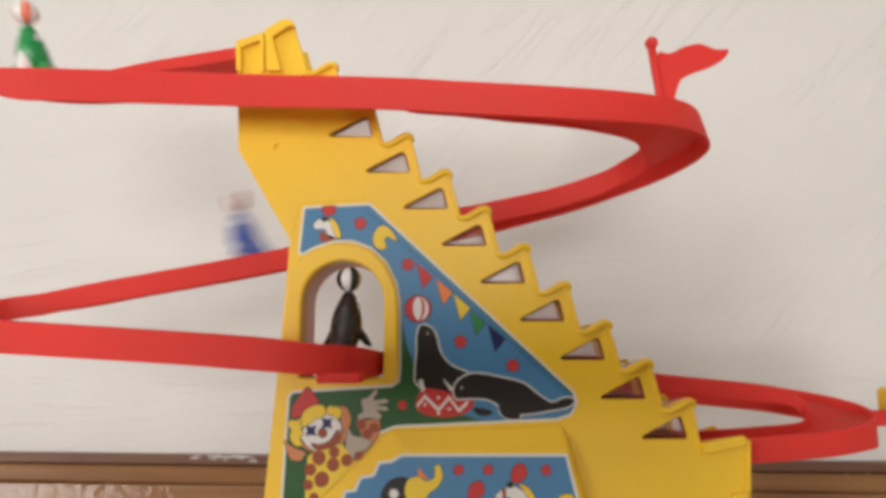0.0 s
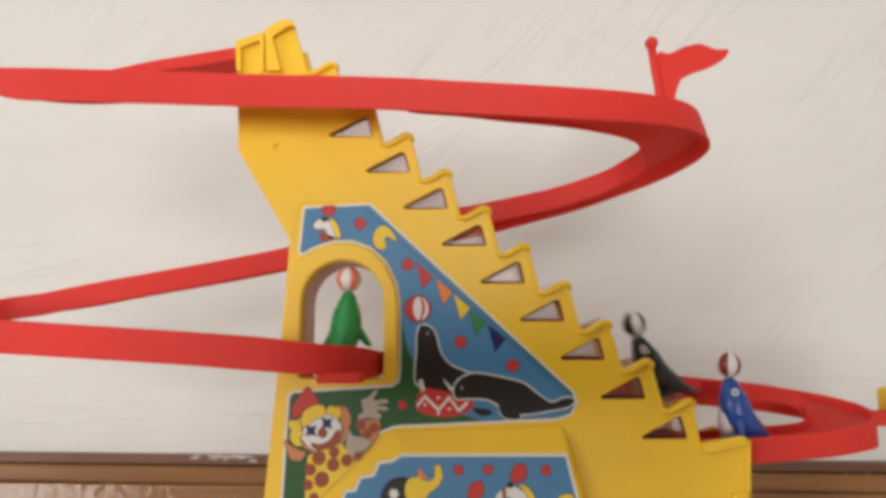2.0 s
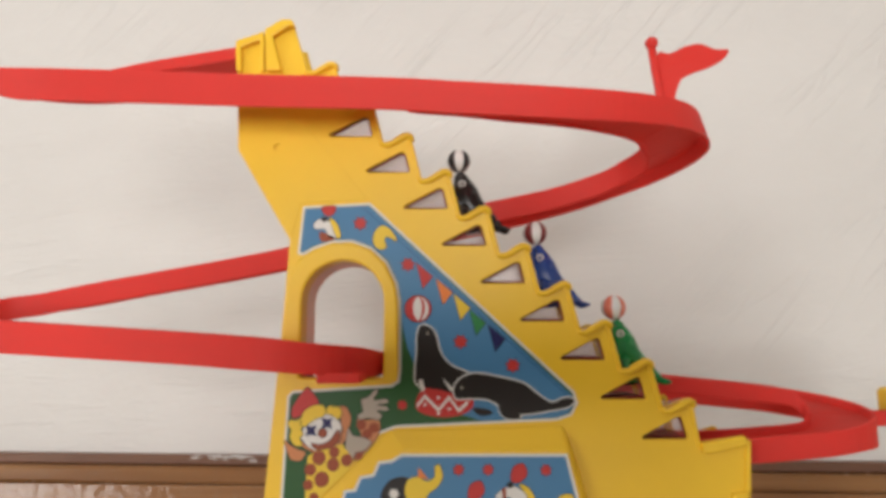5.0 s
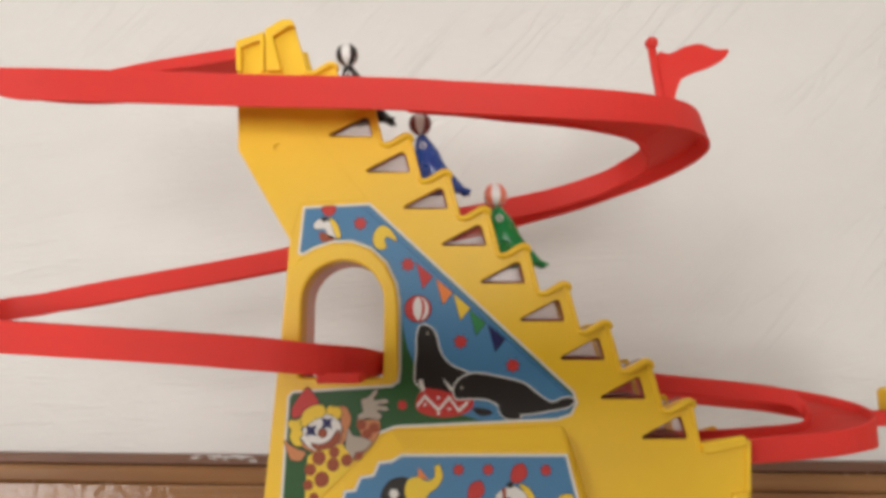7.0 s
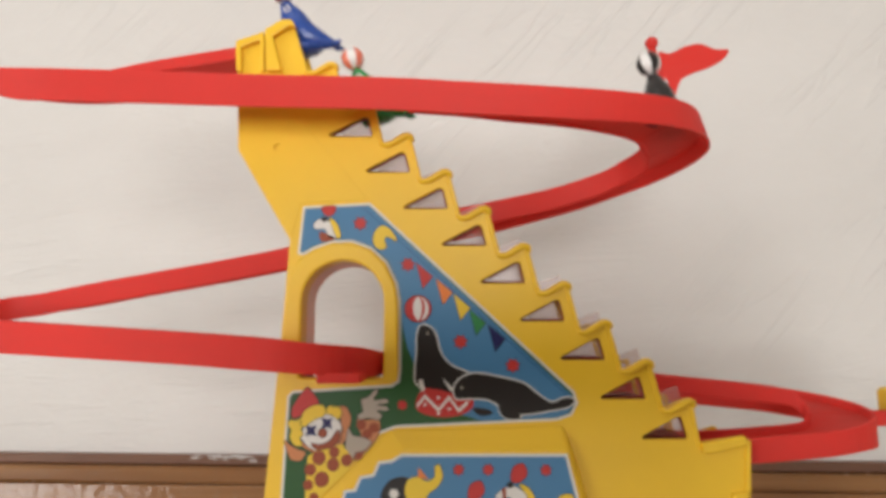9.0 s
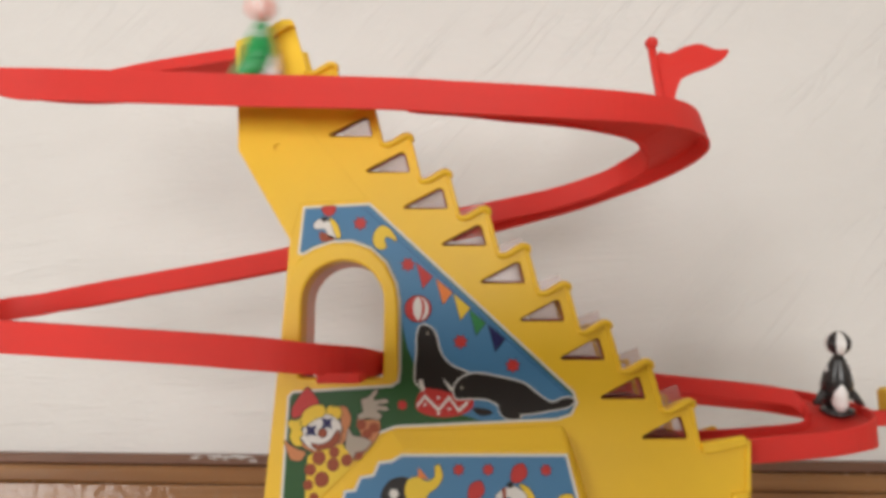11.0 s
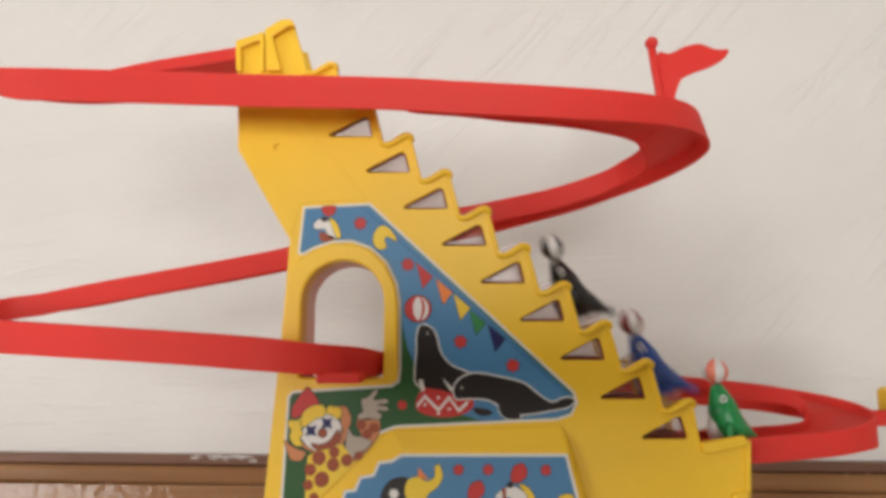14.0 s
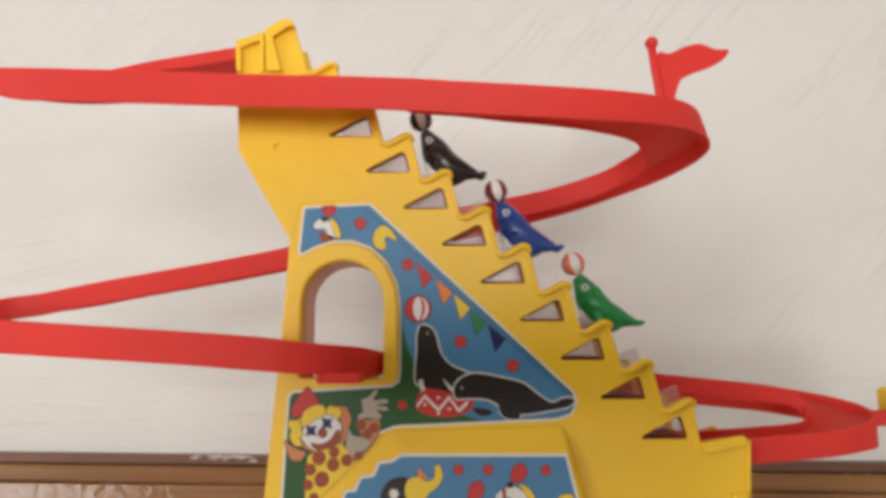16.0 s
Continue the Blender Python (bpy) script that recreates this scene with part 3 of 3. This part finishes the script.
decal("mane_print", smooth_loop([(-60.9, 197.3), (-56.6, 193.6), (-54.9, 186.8), (-57.0, 186.8), (-59.6, 193.0)]), 5, YELLOW_PRINT, sticker, line=0.3)
decal("bridle_print", smooth_loop([(-66.2, 189.3), (-62.5, 188.7), (-57.6, 185.6), (-64.9, 184.4)]), 4, BROWN_PRINT, sticker)
decal("bridle_print", ellipse(-63.6, 196.4, 1.9, 1.5, 10), 6, BLACK_PRINT, sticker)
decal("tail_print", smooth_loop([(-37.3, 183.8), (-36.4, 189.9), (-32.2, 193.0), (-27.3, 189.9), (-24.8, 184.4), (-29.1, 186.8), (-31.5, 185.6), (-30.3, 181.3), (-33.9, 180.1)]), 4, YELLOW_PRINT, sticker, line=0.3)

# lower sticker on the box
low = [(-20.9, 75.5), (62.5, 75.5), (71.4, 39.1), (-52.7, 39.1), (-49.7, 57.8), (-44.5, 58.4), (-41.7, 64.5), (-35.3, 65.6), (-32.5, 71.8), (-26.1, 72.4)]
lower = decal("sticker", low, 0, WHITE, tower, -7.2, "white-edged blue printed circus sticker")
decal("sky_print", inset(low, 1.3), 1, BLUE_PRINT, lower, -7.2)
for u in ((7.8, 67.9), (22.6, 67.9), (51.6, 67.6)):
    decal("star_print", star(*u, 3.6), 2, BLACK_PRINT, lower, -7.2)
    decal("star_print", star(*u, 3.1), 3, RED_PRINT, lower, -7.2)
decal("saddle_print", smooth_loop([(-31.1, 55.6), (-27.2, 62.3), (-20.8, 64.5), (-16.8, 62.3), (-17.3, 51.5), (-28.8, 50.1)]), 3, BLACK_PRINT, lower, -7.2)
decal("star_print", star(-24.5, 56.2, 3.0, 6), 4, WHITE, lower, -7.2)
decal("elephant_print", smooth_loop([(-17.9, 62.3), (-13.3, 64.5), (-8.1, 62.3), (-4.1, 64.5), (-4.1, 69.0), (-1.7, 70.1), (-0.3, 64.0), (-3.5, 59.0), (-6.9, 56.7), (-10.4, 51.5), (-16.7, 51.5), (-19.0, 56.7)]), 3.5, YELLOW_PRINT, lower, -7.2, line=0.3)
decal("hat_print", [(-12.2, 69.0), (-7.5, 63.4), (-12.7, 64.0)], 4, ORANGE_PRINT, lower, -7.2)
for u in ((15.6, 58.4), (37.1, 66.8)):
    x, z = u
    decal("plume_print", smooth_loop([(x - 3, z - 4), (x - 2, z + 2), (x + 3, z + 4), (x + 5, z - 1), (x + 1, z - 5)]), 4, RED_PRINT, lower, -7.2, line=0.3)
    decal("pony_print", smooth_loop([(x - 11, z - 11.5), (x - 6, z - 8), (x - 1, z - 7), (x + 5, z - 12), (x + 6, z - 20), (x - 1, z - 20), (x - 3, z - 12.5), (x - 9, z - 13)]), 4, WHITE, lower, -7.2, line=0.3)
    decal("mane_print", smooth_loop([(x + 1, z - 6), (x + 6, z - 8), (x + 9, z - 14), (x + 8.5, z - 20), (x + 5.5, z - 18), (x + 5, z - 12)]), 5, YELLOW_PRINT, lower, -7.2, line=0.3)
    decal("bridle_print", ellipse(x - 3.6, z - 6.2, 1.9, 1.6, 10), 5.5, BLACK_PRINT, lower, -7.2)
    decal("bridle_print", [(x - 7.6, z - 8), (x - 5.8, z - 7), (x - 5.6, z - 13), (x - 7.4, z - 13)], 5.5, BROWN_PRINT, lower, -7.2)
decal("tail_print", ellipse(60.8, 53.4, 4.5, 2.6, 14, 20), 4, YELLOW_PRINT, lower, -7.2, line=0.3)

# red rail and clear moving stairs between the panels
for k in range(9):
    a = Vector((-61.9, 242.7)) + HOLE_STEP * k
    part("red_ledge", box_bm(a.x - 1.5, a.x + 22, 4, 34, a.y - 3.0, a.y + 1.5), SHADED_RED, tower, bevel=0.6)
    # dark rim added for the shade on each hole's cut edge
    part("hole_shade_rim", plate_bm(inset(hole(k), -2.5), [inset(hole(k), 0.75)], 3.1, 4.6), SHADED_RED, tower)
clear_pts = []
for k in range(N_STEP):
    clear_pts += [tuple(L0 + STEP * k), tuple(R0 + STEP * k)]
clear_pts += [tuple(R0 + STEP * 9 + Vector((7, -27))), tuple(R0 + STEP * 9 + Vector((-16, -27))), tuple(R0 + Vector((-26, -12)))]
lifter = part("stair_lifter", plate_bm(clear_pts, (), 16, 18), CLEAR, tower, "clear plastic moving stairs")

# ---- the track ----
track = tagged(new("toy_track"), "glossy red plastic channel track spiralling round the yellow tower", "toy")
UPPER = [(-112, 20, 291), (-160, 32, 289), (-205, 43, 286), (-228, 33, 281), (-238, 10, 274), (-228, -13, 267), (-205, -23, 262.5), (-100, -23, 259.2), (0, -23, 256), (88, -23, 246.6), (118, -10, 244.3), (131, 20, 242), (118, 50, 236.5), (88, 63, 226.5), (33, 63, 212)]
MIDDLE = [(-43, 63, 197), (-94, 63, 183), (-200, 63, 163), (-245, 61, 154.5), (-270, 50, 151), (-283, 20, 146), (-270, -10, 141), (-240, -23, 138.5), (-110, -23, 130), (-76, -22, 127), (-58, -14, 124.5), (-51, 4, 121.5), (-51, 24, 120.5)]
LOWER = [(-50, 44, 119.5), (-38, 63, 118.5), (0, 70, 116), (60, 68, 112), (129, 62, 106), (170, 62, 102), *[(205.5 + 21.5 * math.sin(radians(a)), 41 + 21 * math.cos(radians(a)), 98 - 17.5 * a / 180) for a in range(0, 181, 20)], (180, 20, 78), (150, 20, 76), (118, 20, 75.5)]


def spline(pts, step=4.0):
    """Points at even steps along a smooth line through pts."""
    raw = []
    ps = [Vector(p) for p in pts]
    ps = [2 * ps[0] - ps[1], *ps, 2 * ps[-1] - ps[-2]]
    for i in range(1, len(ps) - 2):
        a, b, c, d = ps[i - 1:i + 3]
        t0, t1 = 0.0, (b - a).length ** 0.5
        t2 = t1 + (c - b).length ** 0.5
        t3 = t2 + (d - c).length ** 0.5
        for s in range(24):
            t = t1 + (t2 - t1) * s / 24
            A1, A2, A3 = (a * (t1 - t) + b * (t - t0)) / (t1 - t0), (b * (t2 - t) + c * (t - t1)) / (t2 - t1), (c * (t3 - t) + d * (t - t2)) / (t3 - t2)
            B1, B2 = (A1 * (t2 - t) + A2 * (t - t0)) / (t2 - t0), (A2 * (t3 - t) + A3 * (t - t1)) / (t3 - t1)
            raw.append((B1 * (t2 - t) + B2 * (t - t1)) / (t2 - t1))
    raw.append(ps[-2])
    out, need = [raw[0]], step
    for a, b in zip(raw, raw[1:]):
        d = (b - a).length
        while d >= need:
            a = a + (b - a) * (need / d)
            out.append(a.copy())
            d = (b - a).length
            need = step
        need -= d
    return out


LINE = spline(UPPER + MIDDLE + LOWER)
def channel(inner, outer):
    """The section across the track: floor, rims, and skirts as deep as given."""
    return [(-17, 5), (-17, inner), (-15, inner), (-14.6, -2), (14.6, -2), (15, outer), (17, outer), (17, 5), (15.2, 5), (14.8, 0), (-14.8, 0), (-15.2, 5)]


def side_of(i):
    a, b = LINE[max(i - 1, 0)], LINE[min(i + 1, len(LINE) - 1)]
    d = b - a
    return Vector((d.y, -d.x, 0)).normalized()


def bank(i):
    """The upper bend leans inwards, the upper front lane a little outwards."""
    p = LINE[i]
    front = max(0.0, min(1.0, (10 - p.y) / 25)) * max(0.0, min(1.0, (95 - p.x) / 90)) if p.z > 200 else 0.0
    return -radians(8) * front + radians(17) * math.exp(-((LINE[i] - Vector((133, 20, 243.5))).length / 62) ** 2)


def channel_bm(i0, i1, turn=1):
    bm = bmesh.new()
    rings = []
    for i in range(i0, i1 + 1):
        s = side_of(i) * turn
        near = 1.0 if LINE[i].x < -140 and LINE[i].z > 240 else max(0.0, min(1.0, (30 - LINE[i].y) / 40))
        inner, outer = -8.5 + 6.3 * near, -10.8 if LINE[i].z > 200 else -5.0 - 4.8 * near
        if LINE[i].z < 112 and LINE[i].x > 60:
            inner, outer = -12.0 + 16.0 * near, -4.6
        if LINE[i].x < -20 and LINE[i].z > 240:
            k = max(0.0, min(1.0, (LINE[i].y + 23) / 14))
            inner, outer = -2.2, -10.8 + 8.0 * k
        elif LINE[i].z > 200 and near > 0.2:
            inner = min(-2.2 - 3.6 * max(0.0, min(1.0, (LINE[i].x + 90) / 80)) * max(0.0, min(1.0, (95 - LINE[i].x) / 60)), -8.5 + 6.3 * near)
        rings.append([bm.verts.new(LINE[i] + s * (w * math.cos(bank(i)) - h * math.sin(bank(i))) + Vector((0, 0, h * math.cos(bank(i)) + w * math.sin(bank(i))))) for w, h in channel(inner, outer)])
    n = len(rings[0])
    for a, b in zip(rings, rings[1:]):
        for j in range(n):
            bm.faces.new((a[j], a[(j + 1) % n], b[(j + 1) % n], b[j]))
    for r in (rings[0], rings[-1]):
        bmesh.ops.triangle_fill(bm, use_beauty=True, edges=[bm.edges.get((r[j], r[(j + 1) % n])) for j in range(n)])
    return bm


def nearest(p):
    return min(range(len(LINE)), key=lambda i: (LINE[i] - Vector(p)).length)


cuts = [0, nearest(UPPER[4]), nearest(UPPER[11]), nearest(MIDDLE[1]), nearest(MIDDLE[5]), nearest(MIDDLE[10]), nearest(LOWER[2]), nearest((224, 41, 89)), len(LINE) - 1]
for a, b in zip(cuts, cuts[1:]):
    part("track_section", channel_bm(a, b), RED, track, bevel=0.8)

part("bracket", box_bm(-60, -39, -33, -3, 112, 117), RED, track, bevel=1)
part("bracket", box_bm(243, 277, 36, 48, 83, 91), RED, track, bevel=1)

# the pillar that the lower bend is clipped to
pillar = tagged(new("toy_pillar"), "yellow plastic pillar clipped to the red track bend, standing on the table", "toy")
part("column", plate_bm([(273, -14), (291, -14), (287, 93), (275, 93)], (), 44, 60), YELLOW, pillar, bevel=1.5)
part("head", plate_bm([(265.0, 87.5), (297, 87.5), (297, 100), (293, 103.5), (267.5, 103.5), (265.0, 101)], (), 43, 61), YELLOW, pillar, bevel=1.5)
part("foot", plate_bm([(261, -14), (303, -14), (299, -9), (265, -9)], (), 30, 74), YELLOW, pillar, bevel=1.2)

flag = tagged(new("toy_flag"), "red plastic pennant flag clipped to the rim of the track bend", "flag")
flag_pts = smooth_loop([(138.8, 314.5), (146.8, 315.3), (158.1, 320.6), (167.3, 321.8), (176.3, 318.3), (185.1, 317.9), (181.4, 311.7), (172.0, 306.0), (159.6, 301.4), (152.1, 295.4), (146.3, 278.7), (140.7, 283.9)])
part("cloth", plate_bm(flag_pts, (), 55.1, 56.9), RED, flag, bevel=0.3)
part("staff", loft_bm([(x, 56, z, 2.7) for x, z in ((135.1, 321.4), (137.2, 304.1), (139.9, 283.2), (142.6, 262.0), (143.6, 240.0))]), RED, flag, smooth=True)
bm = bmesh.new()
bmesh.ops.create_uvsphere(bm, u_segments=14, v_segments=10, radius=4.2)
bm.transform(Matrix.Translation((135.4, 56, 322.5)))
part("knob", bm, RED, flag, smooth=True)


# ---- the three seals ----
def seal(color, ball_mat, name_color):
    top = tagged(new("toy_seal"), f"small {name_color} plastic circus seal balancing a striped ball on its nose", "toy", "racing seals")
    body = loft_bm([(-20, 0, 0.2, 1.5), (-17.5, 0, 1.6, 2.8), (-14, 0, 3.6, 4.4), (-10, 0, 6.0, 6.2), (-5, 0, 9.2, 8.0), (-1.2, 0, 13.5, 8.8), (0.6, 0, 18.5, 8.6), (1.4, 0, 23, 7.6), (2.2, 0, 26.5, 6.2), (3.0, 0, 29.8, 4.6), (3.7, 0, 32.2, 3.8), (4.4, 0, 33.8, 2.4)], 18, across=0.95)
    part("body", body, color, top, smooth=True)
    part("belly", loft_bm([(4.6, 0, 3, 3.0), (4.8, 0, 7, 5.0), (4.9, 0, 13, 4.8), (5.2, 0, 18, 3.9), (5.4, 0, 22, 1.8)], 16, across=0.85), WHITE_PLASTIC, top, "white belly patch", smooth=True)
    part("base", loft_bm([(-11, 0, 0.6, 1.2), (-7, 0, 1.4, 2.6), (0, 0, 1.8, 3.2), (5, 0, 1.4, 2.6), (8, 0, 0.6, 1.2)], 14, across=2.9), color, top, smooth=True)
    for s in (-1, 1):
        part("flipper", loft_bm([(1, s * 6.5, 13, 2.6), (1.8, s * 9, 9.8, 2.3), (2.0, s * 11, 7.0, 1.8), (1.8, s * 13, 5.8, 0.8)], 10), color, top, smooth=True)
        part("tail_fluke", loft_bm([(-17, s * 1, 0.8, 1.4), (-20.5, s * 3.5, -0.2, 1.9), (-23, s * 5.5, -0.4, 0.8)], 10), color, top, smooth=True)
        eye = bmesh.new()
        bmesh.ops.create_uvsphere(eye, u_segments=8, v_segments=6, radius=0.8)
        eye.transform(Matrix.Translation((4.4, s * 3.6, 31)))
        part("eye", eye, BLACK, top, smooth=True)
    for s in (-1, 1):
        disc = bmesh.new()
        rows = []
        for i in range(14):
            a = 2 * math.pi * i / 14
            rows.append([disc.verts.new((2.8 + (1.6 + 0.55 * math.cos(b)) * math.cos(a), s * 6.0 + 0.5 * math.sin(b), 26.6 + (1.6 + 0.55 * math.cos(b)) * math.sin(a))) for b in (2 * math.pi * k / 6 for k in range(6))])
        for i in range(14):
            for k in range(6):
                disc.faces.new((rows[i][k], rows[(i + 1) % 14][k], rows[(i + 1) % 14][(k + 1) % 6], rows[i][(k + 1) % 6]))
        part("button", disc, WHITE_PLASTIC, top, "white ring on the neck", smooth=True)
    # ball in eight gores, every other one white
    ball = None
    for g in range(8):
        bm = bmesh.new()
        cols = []
        for i in range(5):
            a = 2 * math.pi * (g + i / 4 + 0.5) / 8
            cols.append([bm.verts.new((6.8 * math.sin(p) * math.cos(a), 6.8 * math.sin(p) * math.sin(a), 6.8 * math.cos(p))) for p in (math.pi * k / 12 for k in range(13))])
        for c, d in zip(cols, cols[1:]):
            for k in range(12):
                bm.faces.new((c[k], d[k], d[k + 1], c[k + 1]))
        bmesh.ops.remove_doubles(bm, verts=bm.verts[:], dist=0.001)
        bm.transform(Matrix.Translation((4.0, 0, 41.2)))
        mat = WHITE_PLASTIC if g % 2 else ball_mat
        if ball is None:
            ball = part("ball", bm, mat, top, "striped ball", smooth=True)
        else:
            part("gore", bm, mat, ball, smooth=True)
    return top


black_seal = seal(BLACK, BLACK, "black")
blue_seal = seal(BLUE, BALL_RED, "blue")
green_seal = seal(GREEN, BALL_PINK, "green")

# ---- movement ----
PERIOD, LIFT0 = 0.63, 2.07        # the stairs lift every 0.63 s


def on_track(i):
    i = max(0.0, min(i, len(LINE) - 1.001))
    k = int(i)
    p = LINE[k].lerp(LINE[k + 1], i - k)
    a, b = LINE[max(k - 2, 0)], LINE[min(k + 3, len(LINE) - 1)]
    d = b - a
    yaw = math.degrees(math.atan2(d.y, d.x))
    slope = math.degrees(math.atan2(d.z, Vector((d.x, d.y)).length))
    return pose(p.x * MM, p.y * MM, (p.z + 1.8 + 4.0 * max(0.0, min(1.0, (p.z - 276) / 10))) * MM, math.degrees(-bank(k)), -slope - 7, yaw)


# seconds of the ride and the point on the track
RIDE = [(-0.33, (-112, 20, 291)), (-0.23, (-140, 27, 290)), (-0.14, (-205, 42, 287)), (0.02, (-238, 10, 274)), (0.10, (-205, -20, 274)), (0.18, (-176, -23, 271)), (0.27, (-125, -23, 271)), (0.4, (-63, -23, 271)), (0.5, (-6, -23, 269)), (0.6, (49, -23, 266)), (0.7, (95, -18, 265)), (0.8, (123, -5, 245)), (0.9, (132, 29, 241)), (1.0, (93, 60, 243)), (1.1, (22, 63, 218)), (1.3, (-151, 63, 180)), (1.4, (-244, 60, 162)), (1.52, (-283, 20, 146)), (1.67, (-213, -22, 140)), (1.77, (-167, -23, 140)), (1.87, (-109, -23, 137)), (1.95, (-62, -18, 134)), (2.0, (-51, 1, 122)), (2.2, (-51, 24, 120)), (2.3, (-48, 50, 119)), (2.4, (0, 70, 117)), (2.5, (108, 66, 110)), (2.6, (165, 60, 105)), (2.7, (220, 60, 102)), (2.8, (228, 37, 87)), (2.9, (220, 26, 80)), (3.0, (186, 20, 76)), (3.1, (158, 20, 75))]


def ride_index():
    out, last = [], 0
    for t, p in RIDE:
        span = range(last, min(last + 75, len(LINE)))
        last = min(span, key=lambda i: (LINE[i] - Vector(p)).length)
        out.append((t, last))
    return out


def ride_pose(tau, table):
    for (t0, a), (t1, b) in zip(table, table[1:]):
        if tau <= t1:
            return on_track(a + (b - a) * (tau - t0) / (t1 - t0))
    return on_track(table[-1][1])


BALL0 = Vector((116.6, 131.0))    # where the ball is when a seal sits on the lowest stair
STAIR = Vector((-21.6, 21.0))
# the ball against its coming place through one lift: seconds, x, z, lean
CYCLE = [(-0.13, 22.1, -23.0, 2), (-0.09, 17.5, -17.5, 5), (0.0, 3.0, -3.0, 15), (0.06, 0.0, 1.5, 16), (0.12, 9.0, 3.5, -2), (0.16, 13.0, 3.0, -12), (0.197, 12.0, 1.5, -12), (0.24, 2.0, -0.5, 6), (0.32, -2.5, -1.5, 9), (0.40, 0.5, -2.0, 2)]
# a lift through which the seal stays lying on the stairs
PRONE = CYCLE[:4] + [(0.12, 1.0, 2.5, 12), (0.18, 0.5, 2.0, 9), (0.27, -7.0, -1.0, 13), (0.34, -4.0, -1.0, 10), (0.40, 0.5, -2.0, 2)]


def stair_pose(x, z, lean):
    """The seal with its ball at x, z, leaning forward by lean degrees."""
    turn = pose(0, 0.020, 0, 0, 0, 180) @ pose(0, 0, 0, 0, lean, 0)
    tip = turn @ Vector((4.0 * MM, 0, 41.2 * MM))
    return Matrix.Translation((x * MM - tip.x, 0, z * MM - tip.z)) @ turn


def seat(k):
    return BALL0 + STAIR * k


FOOT = Vector((150.5, 115.0))
LOW = Vector((125.5, 106.0))      # leaning on the first riser, waiting for the lift


def climb(first, t_low, t_end, slide, lying=-1):
    """Rows of a seal from the foot: it leans in at t_low, and is first lifted at stroke number first."""
    rows = [(t_low - slide, stair_pose(*FOOT, 0)), (t_low, stair_pose(*LOW, 25))]
    n, k = first, 0
    while k <= 10:
        t = LIFT0 + PERIOD * n
        base = seat(k)
        for dt, dx, dz, lean in (PRONE if k == lying else CYCLE):
            if k == 0 and dt < -0.05:
                dx, dz, lean = LOW.x - base.x, LOW.y - base.y, 25
            if t + dt > rows[-1][0] + 0.02 and t + dt < t_end:
                rows.append((t + dt, stair_pose(base.x + dx, base.y + dz, lean)))
        n, k = n + 1, k + 1
    return rows


def ride(start, t0, t1, table):
    rows = []
    t = t0
    while t <= t1 + 1e-6:
        rows.append((t, ride_pose(t - start, table)))
        t += 1 / 15
    return rows


def seal_rows(start_a, low_a, first_a, start_b, low_b, first_b, slide, table, lying=-1):
    rows = ride(start_a, 0.0, min(start_a + 3.1, low_a - slide - 0.03), table)
    rows += climb(first_a, low_a, start_b - 0.36, slide, lying)
    rows += ride(start_b, start_b - 0.33, min(start_b + 3.1, low_b - slide - 0.03), table)
    rows += climb(first_b, low_b, 16.6, slide, lying)
    out = []
    for t, m in rows:
        if not out or t > out[-1][0] + 0.015:
            out.append((t, m))
    return out


def motions():
    table = ride_index()
    walk(black_seal, seal_rows(-2.0, 1.2, -1, 8.213, 11.5, 16, 0.1, table))
    walk(blue_seal, seal_rows(-1.27, 2.4, 1, 9.43, 12.98, 18, 0.13, table, 1))
    walk(green_seal, seal_rows(0.0, 3.52, 3, 10.68, 14.2, 20, 0.2, table))
    rows = [(0.0, pose(0, 0, 0))]
    for n in range(-3, 23):
        t = LIFT0 + PERIOD * n
        for dt, x, z in ((-0.18, 0, 0), (-0.06, 0, 3), (0.04, -1.5, 6.5), (0.16, 0, 6.5), (0.28, 1, 2), (0.36, 0, 0)):
            if 0 < t + dt < 16.2:
                rows.append((t + dt, pose(x * MM, 0, z * MM)))
    walk(lifter, rows)


motions()
